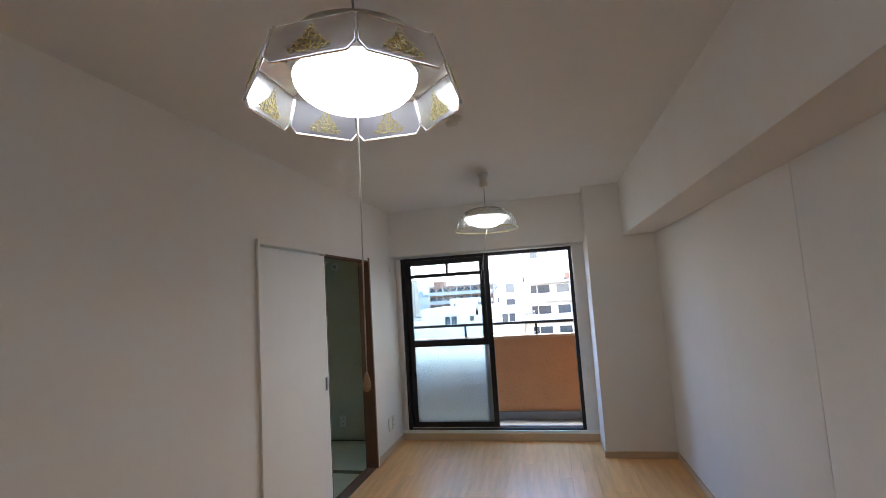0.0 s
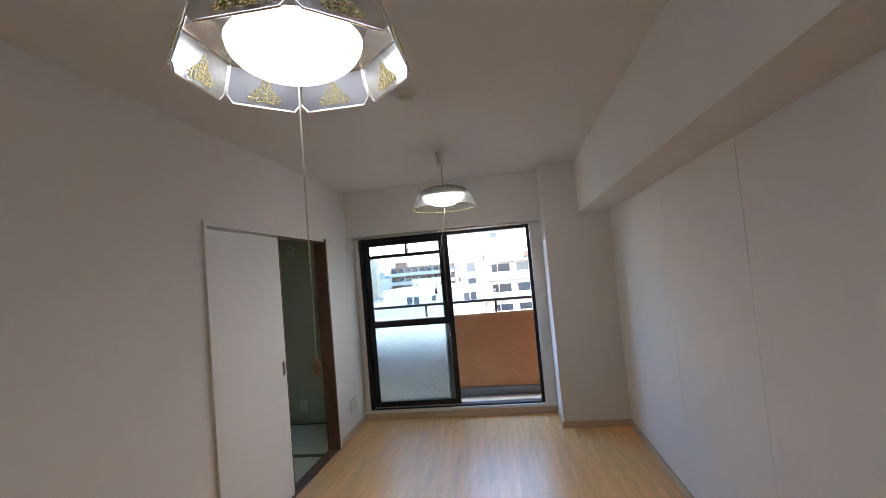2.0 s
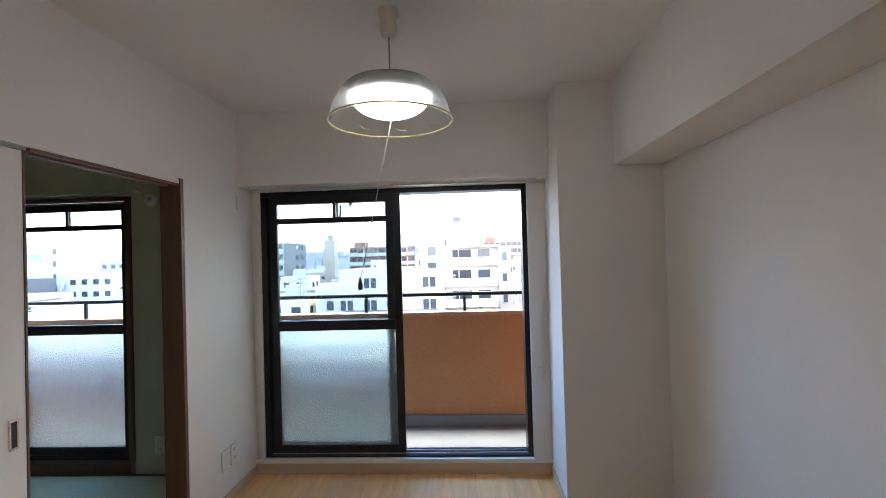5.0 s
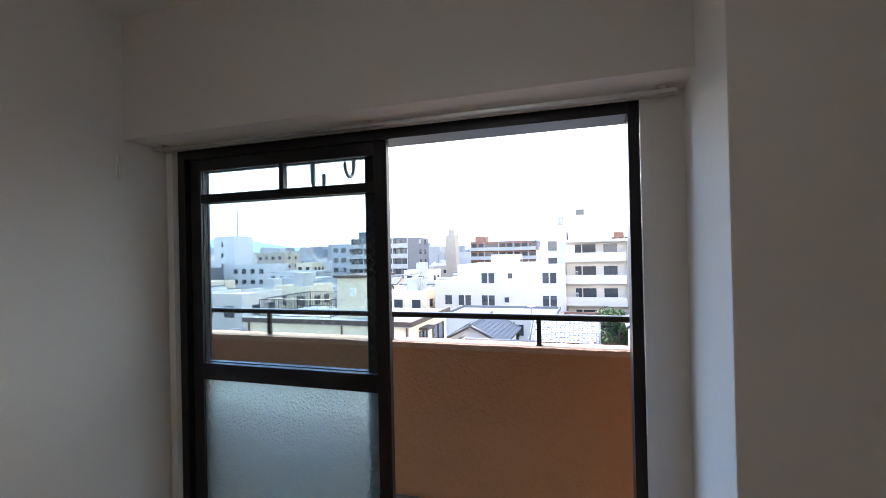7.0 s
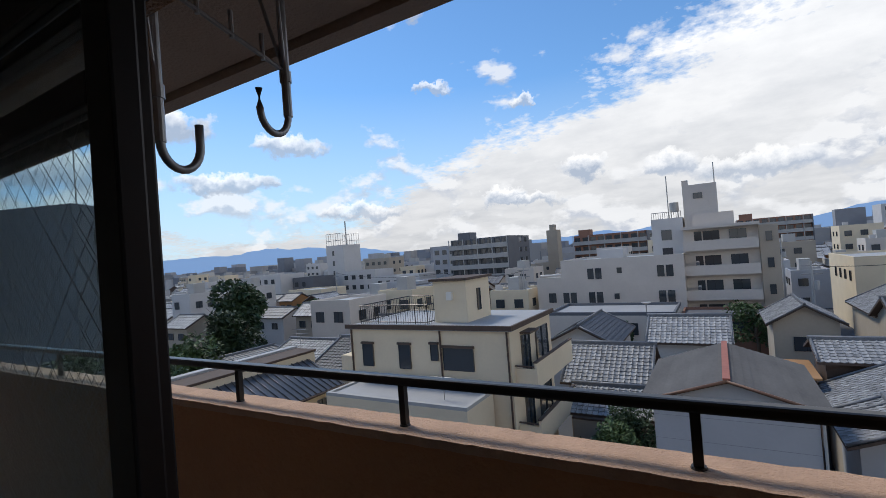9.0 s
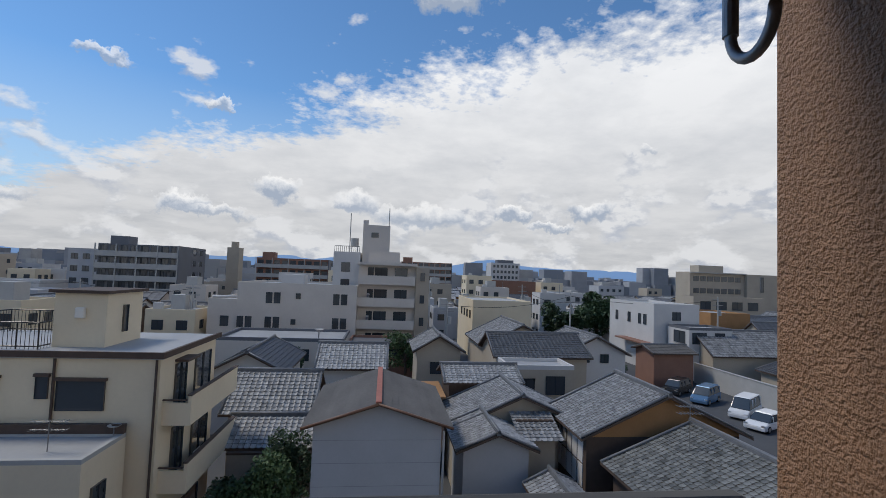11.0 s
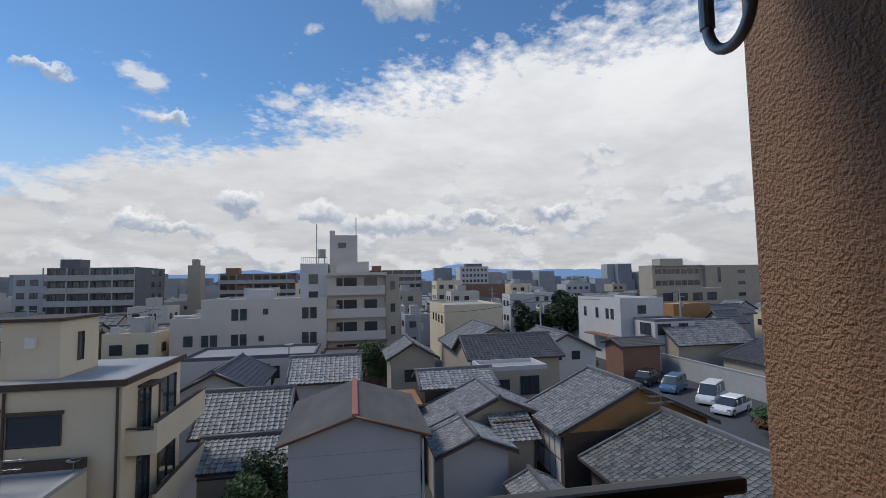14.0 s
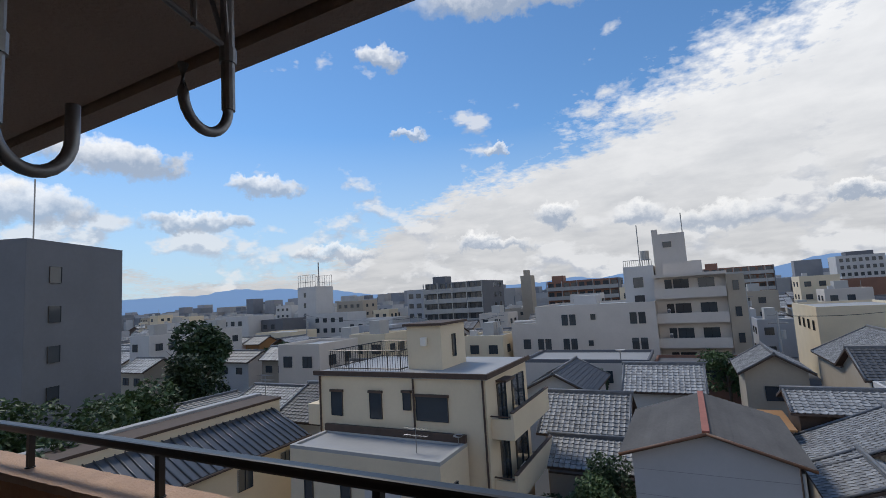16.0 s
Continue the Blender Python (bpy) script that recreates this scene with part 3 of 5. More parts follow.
def pull_cord(c, z0, end, lamp, knob):
    pts = [Vector((c[0], c[1], z0)).lerp(Vector(end), k / 8) for k in range(9)]
    cord = part("pull_cord", tube(B(), pts, 0.0016, 6), M_CORD, lamp)
    part("knob", lathe(B(), end, ((0.0, 0.022), (0.003, 0.02), (0.007, 0.004), (0.0095, -0.01), (0.008, -0.02), (0.0, -0.024)), 14), knob, cord, "wooden end knob")


# octagonal lamp with ornamented glass panels
C1, RIM = (1.25, -3.77), 1.932
lamp = thing("pendant_lamp", (C1[0], C1[1], CH), "lit octagonal pendant lamp with ornamented frosted glass panels", "lamp")
hang(C1, RIM + 0.13, lamp)
globe = lathe(B(), (C1[0], C1[1], RIM), [(0.138 * math.sin(a), 0.062 - 0.07 * math.cos(a)) for a in [math.pi * k / 24 for k in range(13)]], 36)
part("globe", globe, M_GLOBE, lamp, "glowing white globe")
TURN = math.radians(-67)


def oct_pt(k, r, z):
    a = TURN + math.pi / 4 * k
    return Vector((C1[0] + r * math.cos(a), C1[1] + r * math.sin(a), RIM + z))


for k in range(8):
    a, b = oct_pt(k, 0.243, 0.0), oct_pt(k + 1, 0.243, 0.0)
    c, d = oct_pt(k + 1, 0.215, 0.085), oct_pt(k, 0.215, 0.085)
    e, f = oct_pt(k + 1, 0.15, 0.125), oct_pt(k, 0.15, 0.125)
    nrm = (b - a).cross(d - a).normalized()
    if nrm.dot(a - Vector((C1[0], C1[1], RIM))) < 0:
        nrm = -nrm
    q = lambda s, t: a.lerp(b, s).lerp(d.lerp(c, s), t)
    bm = B()
    ring = [q(0.1, 0.02), q(0.9, 0.02), q(0.985, 0.22), q(0.985, 0.97), q(0.015, 0.97), q(0.015, 0.22)]
    v1 = [bm.verts.new(p) for p in ring]
    v2 = [bm.verts.new(p + nrm * 0.003) for p in ring]
    bm.faces.new(v1), bm.faces.new(v2[::-1])
    for j in range(6):
        bm.faces.new((v1[j], v1[(j + 1) % 6], v2[(j + 1) % 6], v2[j]))
    pane = part("glass_panel", bm, M_SHADE, lamp)
    pane.visible_shadow = False
    bm = B()
    for j in range(6):
        cyl(bm, ring[j], ring[(j + 1) % 6], 0.0022, seg=6)
    part("metal_edge", bm, M_CHROME, pane, "thin bright metal edging")
    bm = B()
    ax_s, ax_t = (b - a).normalized(), (d.lerp(c, 0.5) - a.lerp(b, 0.5)).normalized()
    for row, cnt in enumerate((9, 7, 5, 3, 2, 1)):
        for j in range(cnt):
            off = j - (cnt - 1) / 2
            p = q(0.5 + off * 0.05, 0.2 + 0.115 * row)
            turn, sg = 0.9 * row + 1.7 * abs(off), 1 if off >= 0 else -1
            for lift in (-0.0014, 0.0046):
                curl = [p + nrm * lift + (ax_s * sg * math.cos(turn + w) + ax_t * math.sin(turn + w)) * (0.0058 - 0.0007 * w) for w in [0.6 * i for i in range(8)]]
                tube(bm, curl, 0.0012 if (j + row) % 2 else 0.0017, 5)
    part("ornament", bm, M_GOLD, pane, "gold scroll ornament")
    bm = B()
    v1 = [bm.verts.new(p) for p in (d, c, e, f)]
    v2 = [bm.verts.new(p + Vector((0, 0, 0.003))) for p in (d, c, e, f)]
    bm.faces.new(v1), bm.faces.new(v2[::-1])
    for j in range(4):
        bm.faces.new((v1[j], v1[(j + 1) % 4], v2[(j + 1) % 4], v2[j]))
    part("top_panel", bm, M_ACRYL, lamp).visible_shadow = False
part("reflector", lathe(B(), (C1[0], C1[1], RIM), ((0.139, 0.062), (0.15, 0.1), (0.148, 0.135), (0.06, 0.145), (0.0, 0.148)), 24), M_DOOR, lamp)
pull_cord(C1, RIM, (1.21, -3.69, 1.315), lamp, M_KNOB)

# round lamp
C2, R2 = (1.205, -1.16), 1.985
lamp2 = thing("pendant_lamp", (C2[0], C2[1], CH), "lit round pendant lamp with a clear patterned acrylic bowl shade", "lamp")
hang(C2, R2 + 0.165, lamp2)
part("globe", lathe(B(), (C2[0], C2[1], R2 + 0.02), [(0.15 * math.sin(a), 0.07 - 0.075 * math.cos(a)) for a in [math.pi * k / 24 for k in range(13)]], 36), M_GLOBE, lamp2, "glowing white globe")
part("housing", lathe(B(), (C2[0], C2[1], R2 + 0.02), ((0.152, 0.07), (0.15, 0.1), (0.12, 0.124), (0.0, 0.128)), 32), M_DOOR, lamp2, "white lamp housing")
prof = [(0.24, 0.0), (0.236, 0.014), (0.222, 0.06), (0.2, 0.103), (0.165, 0.14), (0.12, 0.158), (0.03, 0.165)]
shade2 = part("shade", lathe(B(), (C2[0], C2[1], R2), prof + [(r - 0.003, z - 0.003) for r, z in prof[::-1]], 48), M_ACRYL, lamp2, "clear patterned acrylic shade")
shade2.visible_shadow = False
part("rim", tube(B(), [(C2[0] + 0.24 * math.cos(2 * math.pi * k / 48), C2[1] + 0.24 * math.sin(2 * math.pi * k / 48), R2) for k in range(49)], 0.003, 6), M_GOLD, shade2, "thin pale gold rim")
for k in range(9):
    a0 = 2 * math.pi * k / 9
    part("streak", tube(B(), [(C2[0] + r * math.cos(a0 + w), C2[1] + r * math.sin(a0 + w), R2 + z) for r, z, w in ((0.231, 0.018, 0), (0.227, 0.026, 0.08), (0.229, 0.024, 0.17), (0.225, 0.034, 0.25))], 0.0012, 5), M_CHROME, shade2)
pull_cord(C2, R2, (1.115, -1.36, 1.37), lamp2, M_TIMBER)

# ---------- balcony ----------
BX0, BX1 = -4.2, 2.28
solid("balcony_floor", bx(B(), (BX0, 0.34, -0.3), (BX1, 1.4, -0.06)), M_GREYP, "grey waterproof-coated balcony floor", "balcony floor")
solid("balcony_kerb", bx(B(), (BX0, 1.185, -0.06), (BX1, 1.222, 0.035), 0.008), M_GREYP, "grey coated kerb at the foot of the parapet", "kerb")
par = thing("parapet", (0, 1.3, -0.3), "terracotta rendered balcony parapet with a rough pale cap", "parapet", kind="structure")
part("parapet_wall", bx(B(), (BX0, 1.222, -0.3), (BX1, 1.37, 0.915)), M_ORANGE, par)
bm = bx(B(), (BX0, 1.217, 0.915), (BX1, 1.376, 0.945))
bmesh.ops.subdivide_edges(bm, edges=[e for e in bm.edges if abs(e.verts[0].co.x - e.verts[1].co.x) > 1], cuts=260, use_grid_fill=True)
for v in bm.verts:
    v.co.y += 0.004 * noise.noise(v.co * 18)
    v.co.z += 0.003 * noise.noise(v.co * 25 + Vector((3, 1, 7)))
part("parapet_cap", bm, M_CAPST, par, "rough pale terracotta cap")
rail = thing("balcony_rail", (0, 1.29, 0.945), "dark brown metal hand rail on short posts above the parapet", "railing")
bm = bx(B(), (BX0, 1.27, 1.085), (2.16, 1.312, 1.118), 0.009)
part("hand_rail", bm, M_RAIL, rail)
for k in range(6):
    x = 2.1 - 0.0 if k == 0 else 1.44 - 0.9 * (k - 1)
    p = part("post", bx(B(), (x - 0.012, 1.28, 0.94), (x + 0.012, 1.302, 1.09)), M_RAIL, rail)
    part("foot", cyl(B(), (x, 1.291, 0.94), (x, 1.291, 0.95), 0.022, 0.018, 12), M_RAIL, p)
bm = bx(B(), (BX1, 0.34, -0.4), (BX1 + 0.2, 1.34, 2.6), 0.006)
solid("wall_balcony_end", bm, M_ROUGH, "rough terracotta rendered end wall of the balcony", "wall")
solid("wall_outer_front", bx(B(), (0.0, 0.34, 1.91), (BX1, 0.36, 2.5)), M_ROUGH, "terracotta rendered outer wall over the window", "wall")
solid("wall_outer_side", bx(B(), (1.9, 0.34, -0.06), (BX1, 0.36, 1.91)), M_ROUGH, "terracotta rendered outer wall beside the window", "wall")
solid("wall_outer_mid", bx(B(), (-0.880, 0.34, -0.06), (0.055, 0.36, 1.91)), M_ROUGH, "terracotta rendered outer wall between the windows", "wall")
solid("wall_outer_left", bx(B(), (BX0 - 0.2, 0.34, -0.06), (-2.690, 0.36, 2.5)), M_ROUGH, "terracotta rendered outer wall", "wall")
solid("soffit", bx(bx(B(), (BX0, 0.34, 2.36), (BX1, 1.19, 2.62)), (BX0, 1.205, 2.33), (BX1, 1.29, 2.62)), M_SOFFIT, "brown-grey painted underside of the balcony above", "soffit")
solid("soffit_groove", bx(B(), (BX0, 1.19, 2.38), (BX1, 1.205, 2.62)), M_DARKORN, "dark drip groove in the soffit", "groove")


def pole_bracket(xi, xo, yi, yo, zi, zo):
    h = thing("laundry_pole_bracket", (xi, yi, 2.36), "galvanised steel laundry pole bracket with two hooks under the soffit", "bracket", "laundry pole brackets")
    r = 0.046
    for x, y0, zb, sg in ((xo, yo, zo, -1), (xi, yi, zi, 1)):
        pts = [(x, y0, zb + 0.13)] + [(x, y0 + sg * (r - r * math.cos(a)), zb + 0.06 - 0.06 * math.sin(a)) for a in [math.pi * k / 12 for k in range(13)]] + [(x, y0 + sg * 2 * r, zb + 0.11)]
        part("hook", tube(B(), pts, 0.0095, 12), M_GALV, h)
        part("rod", cyl(B(), (x, y0, zb + 0.055), (x, y0, 2.36), 0.0125), M_GALV, h)
        for dx in (-0.05, 0.05):
            part("strut", cyl(B(), (x, y0, zb + 0.17), (x + dx, y0 - 0.06, 2.36), 0.005, seg=8), M_GALV, h)
        part("collar", cyl(B(), (x, y0, zb + 0.15), (x, y0, zb + 0.18), 0.016), M_GALV, h)
    part("tie_bar", cyl(B(), (xi, yi, zi + 0.42), (xo, yo, zo + 0.18), 0.006, seg=8), M_GALV, h)
    for k in (0.3, 0.55, 0.8):
        x, y, z = xi + (xo - xi) * k, yi + (yo - yi) * k, zi + 0.42 + (zo - zi - 0.24) * k
        part("peg", cyl(B(), (x, y, z - 0.01), (x, y, z + 0.06), 0.006, seg=8), M_GALV, h)


pole_bracket(0.5, 0.53, 0.541, 0.876, 1.76, 1.882)
pole_bracket(2.015, 2.015, 0.745, 1.145, 1.722, 1.888)

# ---------- the town ----------
solid("ground", bx(B(), (-4000, -400, GROUND - 1), (4000, 4600, GROUND)), M_ASPH, "grey asphalt ground of streets and yards", "ground")
solid("own_building", bx(B(), (-14, -7.5, GROUND), (2.44, 1.36, -0.31)), M_ROUGH, "terracotta apartment block under the balcony", "building")
bpy.data.objects["own_building"]["kind"] = "structure"


def unit_window(name, fm, cross):
    bm = B()
    xs = (-0.5, 0.0, 0.5) if cross else (-0.5, 0.5)
    F = [[bm.verts.new((x, -1, z)) for x in xs] for z in (-0.5, 0.5)]
    R = [[bm.verts.new((x, 0, z)) for x in xs] for z in (-0.5, 0.5)]
    n = len(xs) - 1
    front = [bm.faces.new((F[0][k], F[0][k + 1], F[1][k + 1], F[1][k])) for k in range(n)]
    for k in range(n):
        bm.faces.new((F[0][k + 1], F[0][k], R[0][k], R[0][k + 1]))
        bm.faces.new((F[1][k], F[1][k + 1], R[1][k + 1], R[1][k]))
    bm.faces.new((F[0][0], F[1][0], R[1][0], R[0][0]))
    bm.faces.new((F[1][n], F[0][n], R[0][n], R[1][n]))
    bmesh.ops.inset_individual(bm, faces=front, thickness=0.05, depth=0.0)
    for f in front:
        f.material_index = 1
    deep = bmesh.ops.inset_individual(bm, faces=front, thickness=0.012, depth=-0.6)
    me = bpy.data.meshes.new(name)
    bm.to_mesh(me)
    bm.free()
    me.materials.append(fm)
    me.materials.append(M_WIN)
    return me


W_DARK, W_PALE, W_ONE = unit_window("window", M_WINF, True), unit_window("window", M_WINL, True), unit_window("window", M_WINF, False)


def window(b, x, y, z, w, h, face="front", me=None):
    o = new("window", me or W_DARK)
    o.parent = b
    o.location = Vector((x, y, z)) - world_at(b)
    o.scale = (w, 0.09, h)
    o.rotation_euler = (0, 0, {"front": 0, "left": -math.pi / 2, "right": math.pi / 2}[face])
    return o


def tiles(name, p0, u, v, m, b, w=0.3, c=0.27, singles=0):
    """Courses of curved tiles over a slope: p0 the eave's corner, u along the eave, v up the slope."""
    p0, u, v = Vector(p0), Vector(u), Vector(v)
    nrm = u.cross(v).normalized()
    if nrm.z < 0:
        nrm = -nrm
    nc, nr = max(1, round(u.length / w)), max(1, round(v.length / c))
    vs, fs = [], []
    prof = ((0.02, 0.03), (0.28, 0.0), (0.62, 0.0), (0.98, 0.045))
    cut = nc - math.ceil(singles / nr) if singles else nc
    if singles:
        # the nearest columns: one object for each tile, on one mesh
        a, g = u / nc, v / nr
        pv = [a * s + g * t + nrm * (h + lift) for t, lift in ((0, 0.045), (1.05, 0.006)) for s, h in prof] + [a * s + nrm * (h + 0.005) for s, h in prof]
        me = bpy.data.meshes.new("roof_tile")
        me.from_pydata(pv, [], [f for j in range(3) for f in ((j, j + 1, 5 + j, 4 + j), (8 + j, 9 + j, 1 + j, j))])
        me.materials.append(m)
        for r in range(nr):
            for k in range(cut, nc):
                o = new("roof_tile", me)
                o.parent = b
                o.location = p0 + u * (k / nc) + v * (r / nr) + nrm * (0.012 * random.random()) - world_at(b)
    for r in range(nr):
        for k in range(cut):
            i = len(vs)
            jit = 0.012 * random.random()
            for t, lift in ((r / nr, 0.04 + jit), ((r + 1.05) / nr, 0.006)):
                for s, h in prof:
                    vs.append(p0 + u * ((k + s) / nc) + v * t + nrm * (h + lift))
            for s, h in prof:
                vs.append(p0 + u * ((k + s) / nc) + v * (r / nr) + nrm * (h + 0.005))
            for j in range(3):
                fs.append((i + j, i + j + 1, i + 5 + j, i + 4 + j))
                fs.append((i + 8 + j, i + 9 + j, i + 1 + j, i + j))
    o = raw(name, vs, fs, m, b)
    o["kind"] = "stuff"
    return o


def prism(b, name, x0, x1, y0, y1, ze, zr, axis, m, th=0.12):
    """A gable roof's boards: two thick slopes that meet on the ridge."""
    bm = B()
    if axis == "y":
        xm = (x0 + x1) / 2
        sec = [(x0, ze), (xm, zr), (x1, ze), (x1, ze - th), (xm, zr - th), (x0, ze - th)]
        A, C = [bm.verts.new((x, y0, z)) for x, z in sec], [bm.verts.new((x, y1, z)) for x, z in sec]
    else:
        ym = (y0 + y1) / 2
        sec = [(y0, ze), (ym, zr), (y1, ze), (y1, ze - th), (ym, zr - th), (y0, ze - th)]
        A, C = [bm.verts.new((x0, y, z)) for y, z in sec], [bm.verts.new((x1, y, z)) for y, z in sec]
    for k in range(6):
        bm.faces.new((A[k], A[(k + 1) % 6], C[(k + 1) % 6], C[k]))
    for s in (A, C):
        bm.faces.new((s[0], s[1], s[4], s[5]))
        bm.faces.new((s[1], s[2], s[3], s[4]))
    bmesh.ops.recalc_face_normals(bm, faces=bm.faces)
    return part(name, bm, m, b)


def gable_house(x0, x1, y0, y1, ze, zr, axis, wall, label, tile=M_TILE, w=0.3, over=0.45, name="house", z0=None, wins=(), singles=0, gm=None):
    z0 = GROUND if z0 is None else z0
    b = thing(name, ((x0 + x1) / 2, (y0 + y1) / 2, z0), label, "house", "town houses")
    bm = bx(B(), (x0 + over, y0 + over, z0), (x1 - over, y1 - over, ze - 0.05))
    part("wall", bm, wall, b)
    gh = B()
    s = (zr - ze)
    if axis == "y":
        xm, k = (x0 + x1) / 2, 1 - over / ((x1 - x0) / 2)
        tri = [(x0 + over, ze - 0.05), (x1 - over, ze - 0.05), (x1 - over, zr - s * k - 0.1), (xm, zr - 0.13), (x0 + over, zr - s * k - 0.1)]
        A, C = [gh.verts.new((x, y0 + over, z)) for x, z in tri], [gh.verts.new((x, y1 - over, z)) for x, z in tri]
    else:
        ym, k = (y0 + y1) / 2, 1 - over / ((y1 - y0) / 2)
        tri = [(y0 + over, ze - 0.05), (y1 - over, ze - 0.05), (y1 - over, zr - s * k - 0.1), (ym, zr - 0.13), (y0 + over, zr - s * k - 0.1)]
        A, C = [gh.verts.new((x0 + over, y, z)) for y, z in tri], [gh.verts.new((x1 - over, y, z)) for y, z in tri]
    gh.faces.new(A), gh.faces.new(C[::-1])
    for j in range(5):
        gh.faces.new((A[j], A[(j + 1) % 5], C[(j + 1) % 5], C[j]))
    bmesh.ops.recalc_face_normals(gh, faces=gh.faces)
    part("gable", gh, gm or wall, b)
    roof = prism(b, "roof", x0, x1, y0, y1, ze, zr, axis, M_TIMBER)
    if axis == "y":
        xm = (x0 + x1) / 2
        sl = (((x0, y1, ze), (0, y0 - y1, 0), (xm - x0, 0, s)), ((x1, y0, ze), (0, y1 - y0, 0), (xm - x1, 0, s)))
        ends = ((xm, y0 - 0.05, zr), (xm, y1 + 0.05, zr))
        verge = [((x, y, ze), (xm, y, zr)) for x in (x0, x1) for y in (y0 + 0.1, y1 - 0.1)]
    else:
        ym = (y0 + y1) / 2
        sl = (((x0, y0, ze), (x1 - x0, 0, 0), (0, ym - y0, s)), ((x1, y1, ze), (x0 - x1, 0, 0), (0, ym - y1, s)))
        ends = ((x0 - 0.05, ym, zr), (x1 + 0.05, ym, zr))
        verge = [((x, y, ze), (x, ym, zr)) for y in (y0, y1) for x in (x0 + 0.1, x1 - 0.1)]
    for j, (p, u, v) in enumerate(sl):
        tiles("roof_tiles", p, u, v, tile, roof, w, w * 0.9, 0 if j else singles)
    p, q = ends
    part("ridge", tube(bx(B(), [min(p[i], q[i]) - (0.1 if i < 2 else 0.05) * (p[i] == q[i]) for i in range(3)], [max(p[i], q[i]) + (0.1 if i < 2 else 0.12) * (p[i] == q[i]) for i in range(3)]),
                       [Vector(p) + Vector((0, 0, 0.14)), Vector(q) + Vector((0, 0, 0.14))], 0.09, 8), M_RIDGE, roof)
    for p, q in verge:
        part("verge", tube(B(), [Vector(p) + Vector((0, 0, 0.07)), Vector(q) + Vector((0, 0, 0.07))], 0.07, 6), M_RIDGE, roof)
    for x, z, ww, hh in wins:
        window(b, x, y0 + over, z, ww, hh)
    return b


def block(x0, x1, y0, y1, z1, wall, label, name="building", roof=M_FLATR, rim=0.35, cat="building", rimm=None):
    b = thing(name, ((x0 + x1) / 2, (y0 + y1) / 2, GROUND), label, cat, "town buildings")
    part("wall", bx(B(), (x0, y0, GROUND), (x1, y1, z1 - rim)), wall, b)
    part("roof", bx(B(), (x0 + 0.2, y0 + 0.2, z1 - rim), (x1 - 0.2, y1 - 0.2, z1 - rim + 0.06)), roof, b)
    bm = B()
    for a, c in (((x0, y0), (x1, y0 + 0.2)), ((x0, y1 - 0.2), (x1, y1)), ((x0, y0 + 0.2), (x0 + 0.2, y1 - 0.2)), ((x1 - 0.2, y0 + 0.2), (x1, y1 - 0.2))):
        bx(bm, (*a, z1 - rim), (*c, z1))
    part("roof_edge", bm, rimm or wall, b)
    return b


def extra(b, name, a, c, m, label="", bev=0.0):
    return part(name, bx(B(), a, c, bev), m, b, label)


def aircon(x, y, z, face):
    a = thing("air_conditioner", (x, y, z), "white outdoor air conditioner unit on the balcony", "air conditioner", "air conditioners")
    part("casing", bx(B(), (x - 0.15, y - 0.4, z), (x + 0.15, y + 0.4, z + 0.6), 0.02), M_WHITEW, a)
    if face == "right":
        part("fan_grille", cyl(B(), (x + 0.15, y - 0.1, z + 0.3), (x + 0.17, y - 0.1, z + 0.3), 0.22, seg=16), M_DKGREY, a)
    else:
        part("fan_grille", cyl(B(), (x, y - 0.4, z + 0.3), (x, y - 0.42, z + 0.3), 0.2, seg=16), M_DKGREY, a)


# cream three-storey house with roof terrace
b = thing("apartment_house", (-12.3, 23.5, GROUND), "cream three-storey house with black trim, balconies and a railed roof terrace", "building", "town buildings")
extra(b, "wall", (-17.3, 20.5, GROUND), (-7.3, 26.6, -2.3), M_CREAM)
extra(b, "roof", (-17.45, 20.35, -2.3), (-7.15, 26.75, -2.12), M_FLATR)
extra(b, "roof_edge", (-17.5, 20.3, -2.26), (-7.1, 20.42, -2.02), M_TIMBER)
extra(b, "roof_edge", (-7.2, 20.42, -2.26), (-7.08, 26.8, -2.02), M_TIMBER)
ph = extra(b, "stair_house", (-12.25, 21.9, -2.12), (-10.2, 24.8, 0.15), M_CREAM)
extra(ph, "stair_roof", (-12.4, 21.7, 0.15), (-10.05, 25.0, 0.28), M_TIMBER)
window(b, -10.2, 23.3, -1.0, 0.35, 1.2, "right", W_ONE)
extra(ph, "vent_hood", (-11.35, 21.7, -0.9), (-11.0, 21.9, -0.45), M_PLASTIC, "", 0.04)
for x, w, h, z in ((-16.0, 0.75, 1.25, -3.75), (-13.45, 0.75, 1.3, -3.75), (-11.55, 0.45, 0.85, -3.45), (-10.15, 1.75, 1.15, -3.75)):
    window(b, x, 20.5, z, w, h, "front", W_ONE)
    extra(b, "shutter_box", (x - w / 2 - 0.06, 20.36, z + h / 2), (x + w / 2 + 0.06, 20.5, z + h / 2 + 0.12), M_TIMBER)
for x in (-17.15, -11.15, -7.42):
    part("drain_pipe", cyl(B(), (x, 20.44, GROUND), (x, 20.44, -2.2), 0.05, seg=8), M_TIMBER, b)
